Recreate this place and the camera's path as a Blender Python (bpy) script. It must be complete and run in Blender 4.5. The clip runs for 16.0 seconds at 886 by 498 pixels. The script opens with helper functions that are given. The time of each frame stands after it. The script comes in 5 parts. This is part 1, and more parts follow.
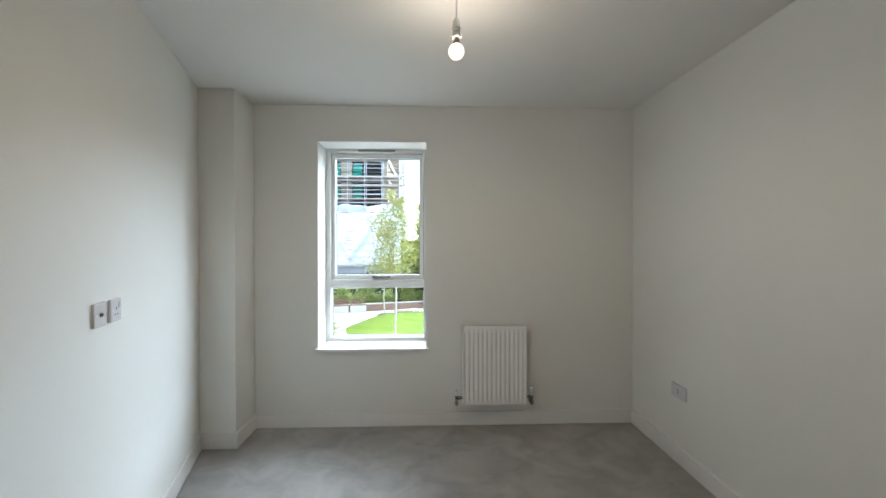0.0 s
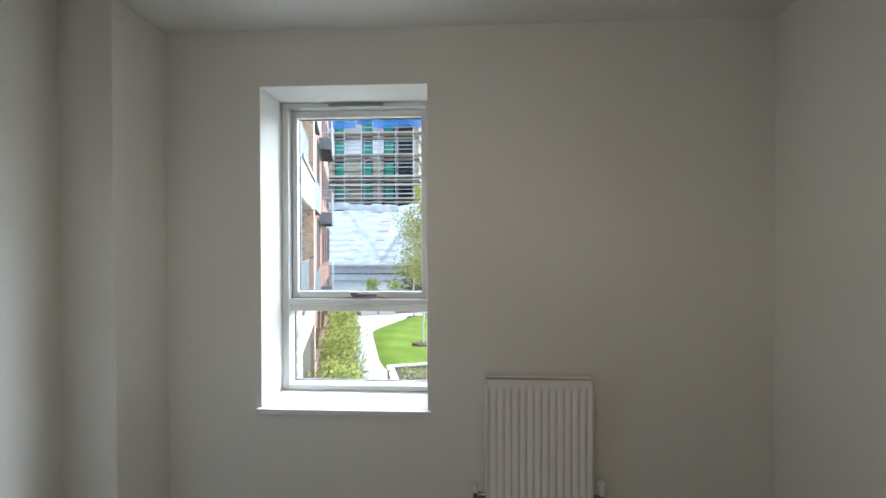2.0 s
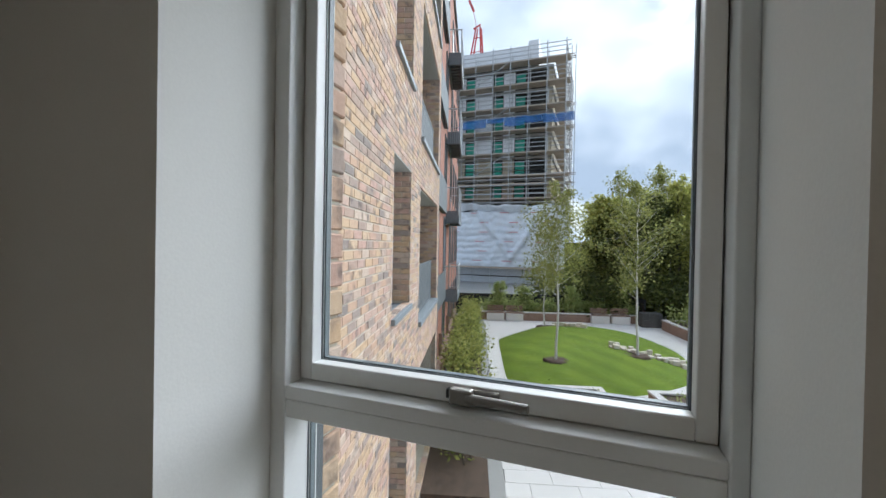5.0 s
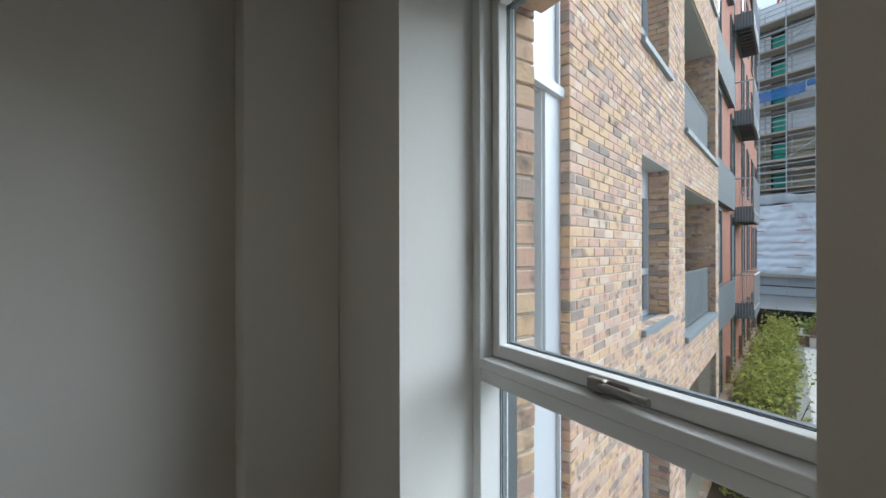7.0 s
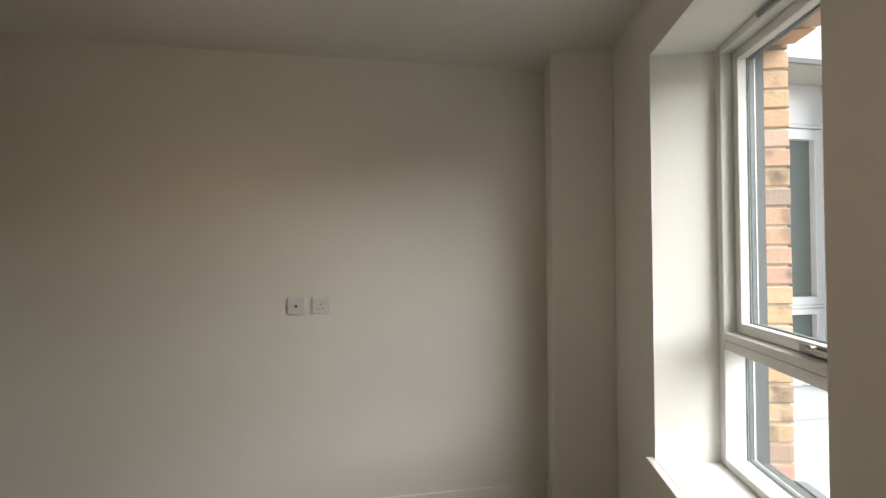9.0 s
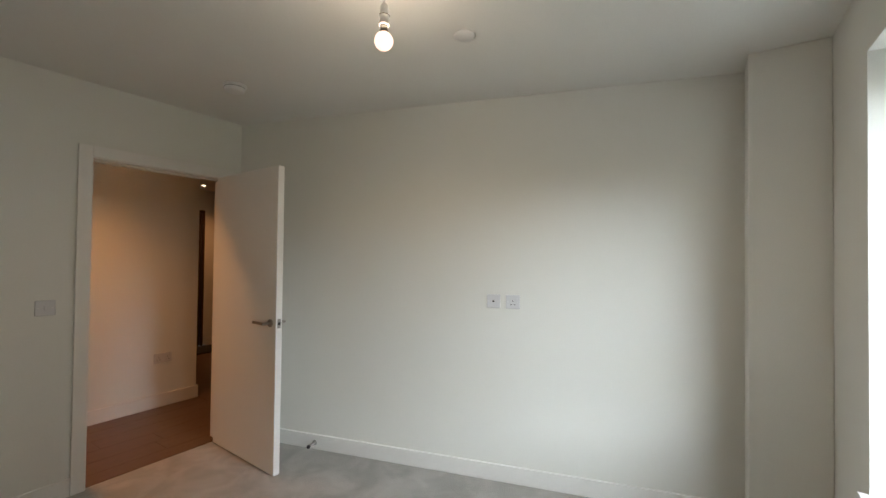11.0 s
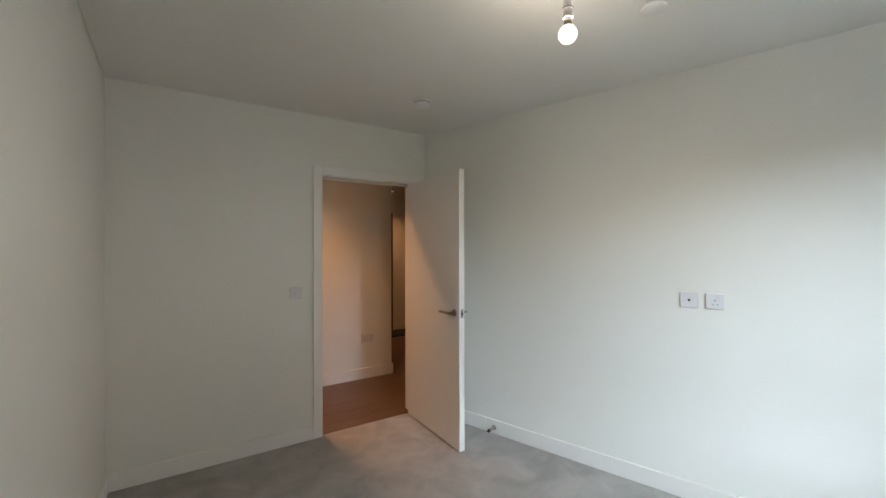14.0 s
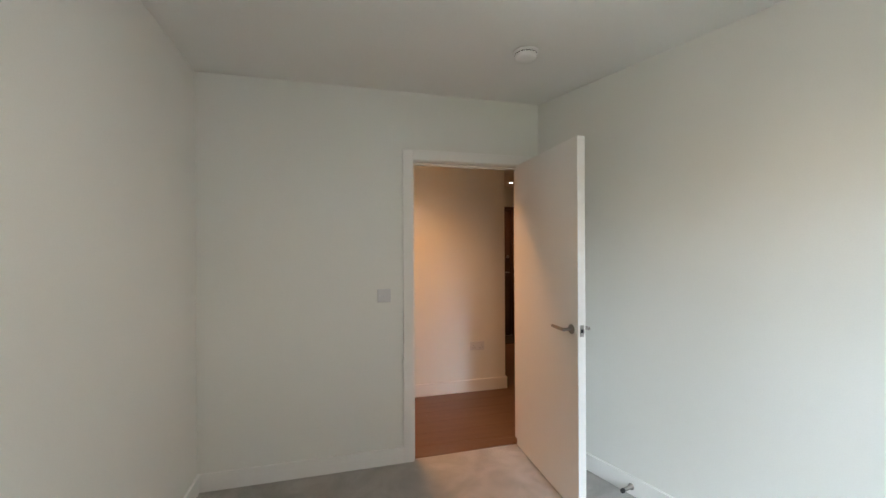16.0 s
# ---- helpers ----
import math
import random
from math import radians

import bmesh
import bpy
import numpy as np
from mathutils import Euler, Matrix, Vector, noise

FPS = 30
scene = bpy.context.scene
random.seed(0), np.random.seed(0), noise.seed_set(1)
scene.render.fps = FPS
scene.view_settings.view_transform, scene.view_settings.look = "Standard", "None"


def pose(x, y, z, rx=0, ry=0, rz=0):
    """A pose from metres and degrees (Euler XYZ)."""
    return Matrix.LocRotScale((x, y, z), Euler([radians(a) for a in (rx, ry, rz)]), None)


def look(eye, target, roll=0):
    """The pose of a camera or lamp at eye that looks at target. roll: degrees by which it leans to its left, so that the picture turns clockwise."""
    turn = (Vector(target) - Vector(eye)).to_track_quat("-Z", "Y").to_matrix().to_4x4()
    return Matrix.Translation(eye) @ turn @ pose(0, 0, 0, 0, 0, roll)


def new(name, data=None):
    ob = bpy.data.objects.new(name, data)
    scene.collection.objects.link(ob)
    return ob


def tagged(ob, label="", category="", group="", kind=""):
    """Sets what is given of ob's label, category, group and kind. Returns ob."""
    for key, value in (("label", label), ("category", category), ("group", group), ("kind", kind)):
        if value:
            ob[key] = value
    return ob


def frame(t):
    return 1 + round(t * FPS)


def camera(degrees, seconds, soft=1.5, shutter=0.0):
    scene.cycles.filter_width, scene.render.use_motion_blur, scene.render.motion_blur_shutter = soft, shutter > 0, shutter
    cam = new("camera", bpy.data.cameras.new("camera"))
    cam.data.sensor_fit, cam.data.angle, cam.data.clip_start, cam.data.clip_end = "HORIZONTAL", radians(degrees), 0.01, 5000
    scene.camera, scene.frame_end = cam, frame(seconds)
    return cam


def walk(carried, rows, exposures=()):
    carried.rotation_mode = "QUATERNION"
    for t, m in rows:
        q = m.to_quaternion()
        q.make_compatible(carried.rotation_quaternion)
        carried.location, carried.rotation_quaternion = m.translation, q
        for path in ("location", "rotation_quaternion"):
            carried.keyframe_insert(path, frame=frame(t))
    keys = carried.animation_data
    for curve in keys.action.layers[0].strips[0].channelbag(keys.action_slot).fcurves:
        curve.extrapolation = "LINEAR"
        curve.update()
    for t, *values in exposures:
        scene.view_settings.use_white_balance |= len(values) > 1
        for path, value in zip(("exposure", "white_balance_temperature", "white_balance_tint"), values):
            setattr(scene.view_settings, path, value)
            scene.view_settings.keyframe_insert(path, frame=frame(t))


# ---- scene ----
cam = camera(95.1, 16.0)
PATH = [
    (0, (1.56, -3.112, 1.387), (1.628, -1.113, 1.367), -0.0),
    (0.5, (1.575, -2.811, 1.401), (1.573, -0.811, 1.376), -0.1),
    (1, (1.573, -2.495, 1.412), (1.538, -0.495, 1.388), -0.1),
    (1.5, (1.68, -2.22, 1.405), (1.618, -0.221, 1.386), -0.1),
    (2, (1.706, -1.949, 1.397), (1.61, 0.048, 1.376), -0.1),
    (2.5, (1.675, -1.662, 1.398), (1.521, 0.332, 1.374), -0.1),
    (3, (1.654, -1.359, 1.392), (1.429, 0.628, 1.365), -0.0),
    (3.2, (1.629, -1.273, 1.392), (1.387, 0.713, 1.367), -0.0),
    (5.3, (1.312, -0.342, 1.389), (0.481, 1.477, 1.377), 0.5),
    (5.5, (1.306, -0.32, 1.389), (0.385, 1.455, 1.383), -0.0),
    (6, (1.384, -0.318, 1.388), (0.204, 1.297, 1.388), -0.1),
    (6.5, (1.514, -0.381, 1.392), (0.063, 0.996, 1.398), -0.1),
    (7, (1.661, -0.477, 1.409), (-0.018, 0.609, 1.41), -0.1),
    (7.5, (1.846, -0.553, 1.43), (-0.001, 0.215, 1.425), -0.0),
    (8, (2.059, -0.557, 1.418), (0.102, -0.149, 1.428), -0.4),
    (8.5, (2.227, -0.603, 1.426), (0.229, -0.515, 1.439), -0.6),
    (9, (2.381, -0.626, 1.403), (0.395, -0.86, 1.425), -0.5),
    (9.3, (2.482, -0.604, 1.398), (0.528, -1.028, 1.425), -0.4),
    (9.5, (2.531, -0.591, 1.42), (0.602, -1.12, 1.432), -0.7),
    (9.7, (2.571, -0.572, 1.402), (0.668, -1.185, 1.431), -0.4),
    (11.8, (2.803, -0.455, 1.435), (1.281, -1.753, 1.441), 0.1),
    (12, (2.814, -0.462, 1.43), (1.323, -1.795, 1.438), -0.0),
    (12.5, (2.822, -0.468, 1.431), (1.419, -1.893, 1.439), -0.1),
    (13, (2.826, -0.48, 1.431), (1.512, -1.988, 1.436), -0.0),
    (13.5, (2.838, -0.491, 1.428), (1.616, -2.074, 1.434), -0.0),
    (14, (2.838, -0.503, 1.424), (1.717, -2.159, 1.428), -0.1),
    (14.5, (2.812, -0.539, 1.432), (1.806, -2.268, 1.426), -0.2),
    (15, (2.742, -0.654, 1.417), (1.871, -2.455, 1.412), -0.2),
    (15.5, (2.632, -0.83, 1.421), (1.919, -2.698, 1.415), -0.4),
    (16, (2.39, -0.941, 1.409), (1.859, -2.869, 1.407), -0.3),
]
EXPOSURES = [(0, 2.4, 5300, 5), (1, 2.05, 5300, 5), (1.5, 2.0, 5350, 6), (2.5, 1.8, 5500, 7), (3.2, 1.35, 5500, 8), (4.6, 0.5, 5700, 9), (6.0, 0.28, 5700, 9), (7.0, 0.5, 5600, 7), (8.0, 0.85, 5600, 5), (9.0, 1.35, 6600, 11), (9.7, 1.72, 6400, 9), (12.0, 2.4, 5500, 5), (14.0, 2.52, 5400, 5), (16, 2.97, 5350, 4)]
walk(cam, [(t, look(eye, target, roll)) for t, eye, target, roll in PATH], EXPOSURES)

# ---- world, sun and lamps ----
world = bpy.data.worlds.new("cloudy_sky")
scene.world = world
world.use_nodes = True
wn, wl = world.node_tree.nodes, world.node_tree.links
wn.clear()
SUN_EL, SUN_YAW = 30, -23          # the sun stands behind cloud, ahead of the window
out = wn.new("ShaderNodeOutputWorld")
bg = wn.new("ShaderNodeBackground")
bg.inputs["Strength"].default_value = 0.15
sky = wn.new("ShaderNodeTexSky")
sky.sky_type, sky.sun_disc = 'NISHITA', False
sky.sun_elevation, sky.sun_rotation = radians(SUN_EL), radians(-SUN_YAW)
sky.dust_density = 2.0
co = wn.new("ShaderNodeTexCoord")
mp = wn.new("ShaderNodeMapping")
mp.inputs["Scale"].default_value = (1.0, 1.0, 1.7)
n1 = wn.new("ShaderNodeTexNoise")
n1.inputs["Scale"].default_value, n1.inputs["Detail"].default_value, n1.inputs["Roughness"].default_value = 1.7, 7.0, 0.5
r1 = wn.new("ShaderNodeValToRGB")
r1.color_ramp.elements[0].position, r1.color_ramp.elements[1].position = 0.40, 0.52
n2 = wn.new("ShaderNodeTexNoise")
n2.inputs["Scale"].default_value, n2.inputs["Detail"].default_value = 2.6, 7.0
r2 = wn.new("ShaderNodeValToRGB")
r2.color_ramp.elements[0].position, r2.color_ramp.elements[1].position = 0.40, 0.64
r2.color_ramp.elements[0].color, r2.color_ramp.elements[1].color = (3.2, 3.6, 4.3, 1), (7.3, 7.4, 7.6, 1)
mx = wn.new("ShaderNodeMix")
mx.data_type = 'RGBA'
wl.new(co.outputs["Generated"], mp.inputs["Vector"])
wl.new(mp.outputs["Vector"], n1.inputs["Vector"])
wl.new(mp.outputs["Vector"], n2.inputs["Vector"])
wl.new(n1.outputs["Fac"], r1.inputs["Fac"])
wl.new(n2.outputs["Fac"], r2.inputs["Fac"])
wl.new(r1.outputs["Color"], mx.inputs["Factor"])
wl.new(sky.outputs["Color"], mx.inputs["A"])
wl.new(r2.outputs["Color"], mx.inputs["B"])
wl.new(mx.outputs["Result"], bg.inputs["Color"])
wl.new(bg.outputs["Background"], out.inputs["Surface"])

sun_data = bpy.data.lights.new("sun", 'SUN')
sun_data.energy, sun_data.angle, sun_data.color = 4.2, radians(64), (1.0, 0.97, 0.93)
sun = new("sun", sun_data)
sy, se = radians(SUN_YAW), radians(SUN_EL)
sun.matrix_world = look((0, 0, 30), (math.sin(sy) * math.cos(se), -math.cos(sy) * math.cos(se), 30 - math.sin(se)))


WARM = (1.0, 0.40, 0.13)
BULB = Vector((1.672, -1.438, 2.183))
bulb_data = bpy.data.lights.new("bulb_light", 'SPOT')   # the bulb's cap keeps its light off the ceiling
bulb_data.energy, bulb_data.color, bulb_data.shadow_soft_size = 2.2, (1.0, 0.73, 0.50), 0.03
bulb_data.spot_size, bulb_data.spot_blend = radians(180), 0.5
new("bulb_light", bulb_data).location = BULB
glow_data = bpy.data.lights.new("bulb_glow", 'POINT')    # what the frosted glass sends upwards
glow_data.energy, glow_data.color, glow_data.shadow_soft_size = 1.15, (1.0, 0.73, 0.50), 0.033
new("bulb_glow", glow_data).location = BULB


def downlight_lamp(place, watts):
    """A recessed spotlight shining straight down with a soft edge."""
    data = bpy.data.lights.new("hall_light", 'SPOT')
    data.energy, data.color, data.shadow_soft_size = watts, WARM, 0.07
    data.spot_size, data.spot_blend = radians(125), 1.0
    new("hall_light", data).location = place


downlight_lamp((-0.22, -6.55, 2.385), 9.0)
downlight_lamp((1.88, -3.98, 2.385), 19.0)


# ---- materials ----
def mat(name, colour, rough=0.6, metal=0.0, var=0.12, scale=8.0, fine=60.0, bump=0.05, bump_scale=None, colour2=None, spec=0.4, stretch=None):
    """A surface with variation at two scales: broad patches (scale per metre) and a fine grain."""
    m = bpy.data.materials.new(name)
    m.use_nodes = True
    n, l = m.node_tree.nodes, m.node_tree.links
    b = n["Principled BSDF"]
    b.inputs["Roughness"].default_value, b.inputs["Metallic"].default_value = rough, metal
    b.inputs["Specular IOR Level"].default_value = spec
    tc = n.new("ShaderNodeTexCoord")
    vec = tc.outputs["Object"]
    if stretch:
        q = n.new("ShaderNodeMapping")
        q.inputs["Scale"].default_value = stretch
        l.new(vec, q.inputs["Vector"])
        vec = q.outputs["Vector"]
    a, f = n.new("ShaderNodeTexNoise"), n.new("ShaderNodeTexNoise")
    a.inputs["Scale"].default_value, a.inputs["Detail"].default_value = scale, 4.0
    f.inputs["Scale"].default_value, f.inputs["Detail"].default_value = fine, 3.0
    l.new(vec, a.inputs["Vector"])
    l.new(vec, f.inputs["Vector"])
    add = n.new("ShaderNodeMath")
    add.operation = 'MULTIPLY_ADD'
    add.inputs[1].default_value = 0.5
    l.new(f.outputs["Fac"], add.inputs[0])
    half = n.new("ShaderNodeMath")
    half.operation = 'MULTIPLY'
    half.inputs[1].default_value = 0.5
    l.new(a.outputs["Fac"], half.inputs[0])
    l.new(half.outputs[0], add.inputs[2])
    ramp = n.new("ShaderNodeValToRGB")
    ramp.color_ramp.elements[0].position, ramp.color_ramp.elements[1].position = 0.32, 0.68
    c2 = colour2 or tuple(min(1, c * (1 + var)) for c in colour)
    c1 = colour if colour2 else tuple(c * (1 - var) for c in colour)
    ramp.color_ramp.elements[0].color, ramp.color_ramp.elements[1].color = (*c1, 1), (*c2, 1)
    l.new(add.outputs[0], ramp.inputs["Fac"])
    l.new(ramp.outputs["Color"], b.inputs["Base Color"])
    rr = n.new("ShaderNodeMapRange")
    rr.inputs["To Min"].default_value, rr.inputs["To Max"].default_value = max(0.02, rough - 0.07), min(1, rough + 0.07)
    l.new(a.outputs["Fac"], rr.inputs["Value"])
    l.new(rr.outputs["Result"], b.inputs["Roughness"])
    if bump:
        bp = n.new("ShaderNodeBump")
        bp.inputs["Strength"].default_value, bp.inputs["Distance"].default_value = bump, 0.01
        l.new(f.outputs["Fac"], bp.inputs["Height"])
        l.new(bp.outputs["Normal"], b.inputs["Normal"])
    return m


PAINT = mat("wall_paint", (0.775, 0.778, 0.738), 0.75, var=0.025, scale=1.3, fine=180, bump=0.04, spec=0.25)
CEIL = mat("ceiling_paint", (0.78, 0.775, 0.74), 0.85, var=0.025, scale=1.0, fine=160, bump=0.04, spec=0.2)
GLOSS = mat("white_satin_paint", (0.80, 0.795, 0.77), 0.38, var=0.02, scale=3, fine=90, bump=0.015)
UPVC = mat("white_window_coating", (0.76, 0.77, 0.745), 0.35, var=0.02, scale=3, fine=120, bump=0.01)
PLATE = mat("socket_plate_white", (0.68, 0.685, 0.70), 0.25, var=0.015, scale=8, fine=90, bump=0.0)
PLASTIC = mat("white_plastic", (0.78, 0.78, 0.77), 0.3, var=0.015, scale=8, fine=90, bump=0.0)
ENAMEL = mat("radiator_enamel", (0.86, 0.855, 0.84), 0.3, var=0.02, scale=5, fine=90, bump=0.01)
DARKCHROME = mat("dull_chrome", (0.30, 0.28, 0.25), 0.28, 1.0, var=0.1, scale=20, fine=200, bump=0.0)
DULLSTEEL = mat("dull_brushed_steel", (0.30, 0.285, 0.26), 0.42, 1.0, var=0.10, scale=20, fine=200, bump=0.03)
STEEL = mat("brushed_steel", (0.33, 0.315, 0.295), 0.3, 1.0, var=0.1, scale=20, fine=400, bump=0.03, stretch=(1, 1, 8))
# black of rubber and small fittings; also paints shade into gaps and slots
DARK = mat("black_and_slot_shade", (0.02, 0.02, 0.02), 0.5, var=0.2, bump=0.0)
GASKET = mat("rubber_gasket", (0.075, 0.09, 0.10), 0.5, var=0.2, bump=0.0)
OAKFLOOR = mat("brown_floorboard", (0.085, 0.040, 0.018), 0.3, scale=3, fine=40, colour2=(0.16, 0.092, 0.05), bump=0.06, stretch=(0.5, 6, 1))
DARKDOOR = mat("dark_stained_door", (0.035, 0.02, 0.015), 0.4, scale=3, fine=60, colour2=(0.06, 0.035, 0.025), stretch=(6, 6, 0.6))
MATTING = mat("dark_doormat", (0.025, 0.022, 0.02), 0.95, var=0.3, fine=300, bump=0.4)
MORTAR = mat("mortar", (0.52, 0.46, 0.37), 0.9, var=0.15, scale=4, fine=90, bump=0.2)
CLAD = mat("pale_grey_metal", (0.55, 0.57, 0.60), 0.42, 0.0, var=0.04, scale=1.5, fine=60, bump=0.01)
GREYMETAL = mat("grey_painted_metal", (0.16, 0.17, 0.175), 0.7, 0.0, var=0.06, scale=2, fine=80, bump=0.02, spec=0.2)
SILLMETAL = mat("grey_sill_metal", (0.24, 0.265, 0.28), 0.6, 0.0, var=0.06, scale=2, fine=80, bump=0.02)
SOFFIT = mat("grey_soffit_board", (0.44, 0.43, 0.39), 0.7, var=0.06, scale=1.5, fine=60)
CONCRETE = mat("concrete", (0.36, 0.345, 0.32), 0.85, var=0.15, scale=0.8, fine=15, bump=0.1)
PAVE = mat("pale_stone_paving", (0.72, 0.68, 0.63), 0.8, var=0.10, scale=1.2, fine=30, bump=0.08)
SOIL = mat("bark_soil", (0.11, 0.075, 0.052), 0.95, var=0.35, scale=6, fine=50, bump=0.5)
TIMBER = mat("planter_timber", (0.22, 0.13, 0.09), 0.7, scale=2, fine=20, colour2=(0.40, 0.27, 0.20), bump=0.1, stretch=(1, 1, 8))
STONE = mat("sandstone_block", (0.70, 0.63, 0.52), 0.85, var=0.18, scale=4, fine=40, bump=0.2)
BARK = mat("birch_bark", (0.50, 0.47, 0.43), 0.8, scale=6, fine=30, colour2=(0.80, 0.77, 0.72), bump=0.2, stretch=(1, 1, 4))
BARKDARK = mat("dark_bark", (0.055, 0.045, 0.032), 0.9, var=0.3, scale=5, fine=30, bump=0.3)
SHEET = mat("white_sheeting", (0.76, 0.79, 0.84), 0.45, var=0.08, scale=0.5, fine=3, bump=0.3)
REDMARK = mat("faded_red_print", (0.55, 0.22, 0.22), 0.6, var=0.1)
BOARD = mat("white_facade_board", (0.78, 0.77, 0.78), 0.7, var=0.07, scale=0.4, fine=6)
TANBOARD = mat("tan_facade_board", (0.46, 0.39, 0.28), 0.8, var=0.12, scale=0.4, fine=6)
SCAFBOARD = mat("scaffold_board", (0.44, 0.37, 0.30), 0.85, var=0.2, scale=0.5, fine=8)
TUBE = mat("galvanised_tube", (0.48, 0.48, 0.48), 0.45, 0.4, var=0.12, scale=2, fine=20, bump=0.0)
def net_material():
    m = mat("blue_net", (0.06, 0.20, 0.50), 0.7, var=0.2, scale=0.6, fine=10, bump=0.0)
    n, l = m.node_tree.nodes, m.node_tree.links
    t, ms = n.new("ShaderNodeBsdfTransparent"), n.new("ShaderNodeMixShader")
    ms.inputs["Fac"].default_value = 0.5
    l.new(t.outputs["BSDF"], ms.inputs[1])
    l.new(n["Principled BSDF"].outputs["BSDF"], ms.inputs[2])
    l.new(ms.outputs["Shader"], n["Material Output"].inputs["Surface"])
    return m


NETTING = net_material()
GREENFILM = mat("green_window_film", (0.04, 0.34, 0.23), 0.3, var=0.25, scale=0.8, fine=5, bump=0.0)
# near-black that paints the shade of unlit depth onto solid boxes
DARKVOID = mat("painted_depth_shade", (0.03, 0.028, 0.025), 0.8, var=0.3, scale=0.6)
REDPAINT = mat("red_crane_paint", (0.48, 0.05, 0.04), 0.5, var=0.1)
REDBRICK = mat("red_brickwork", (0.30, 0.115, 0.07), 0.85, scale=3, fine=30, colour2=(0.42, 0.19, 0.12), bump=0.15)
SLATE = mat("dark_blockwork", (0.09, 0.085, 0.08), 0.8, var=0.2, scale=3, fine=30, bump=0.15)
FENCE = mat("black_fence", (0.018, 0.018, 0.02), 0.6, var=0.2)


def carpet_material():
    """Cut-pile carpet: brushed patches with a soft edge, and a fine tuft."""
    m = mat("grey_carpet", (0.385, 0.375, 0.35), 1.0, scale=4.2, fine=420, bump=0.8, spec=0.05, colour2=(0.555, 0.54, 0.51))
    n, l = m.node_tree.nodes, m.node_tree.links
    broad = [x for x in n if x.bl_idname == "ShaderNodeTexNoise"][0]
    broad.inputs["Distortion"].default_value, broad.inputs["Roughness"].default_value = 0.7, 0.6
    ramp = next(x for x in n if x.bl_idname == "ShaderNodeValToRGB")
    ramp.color_ramp.elements[0].position, ramp.color_ramp.elements[1].position = 0.41, 0.60
    return m


CARPET = carpet_material()


def lawn_material():
    m = mat("mown_grass", (0.125, 0.20, 0.016), 0.85, scale=1.2, fine=40, colour2=(0.235, 0.31, 0.034), bump=0.6, spec=0.15)
    n, l = m.node_tree.nodes, m.node_tree.links
    ramp = next(x for x in n if x.bl_idname == "ShaderNodeValToRGB")
    w = n.new("ShaderNodeTexWave")
    w.inputs["Scale"].default_value, w.inputs["Distortion"].default_value = 0.30, 0.6
    tc = next(x for x in n if x.bl_idname == "ShaderNodeTexCoord")
    q = n.new("ShaderNodeMapping")
    q.inputs["Rotation"].default_value = (0, 0, radians(-35))
    l.new(tc.outputs["Object"], q.inputs["Vector"])
    l.new(q.outputs["Vector"], w.inputs["Vector"])
    mixn = n.new("ShaderNodeMix")
    mixn.data_type, mixn.blend_type = 'RGBA', 'MULTIPLY'
    mr = n.new("ShaderNodeMapRange")
    mr.inputs["To Min"].default_value, mr.inputs["To Max"].default_value = 0.86, 1.06
    l.new(w.outputs["Fac"], mr.inputs["Value"])
    mixn.inputs["Factor"].default_value = 1.0
    l.new(ramp.outputs["Color"], mixn.inputs["A"])
    l.new(mr.outputs["Result"], mixn.inputs["B"])
    l.new(mixn.outputs["Result"], n["Principled BSDF"].inputs["Base Color"])
    return m


LAWN = lawn_material()


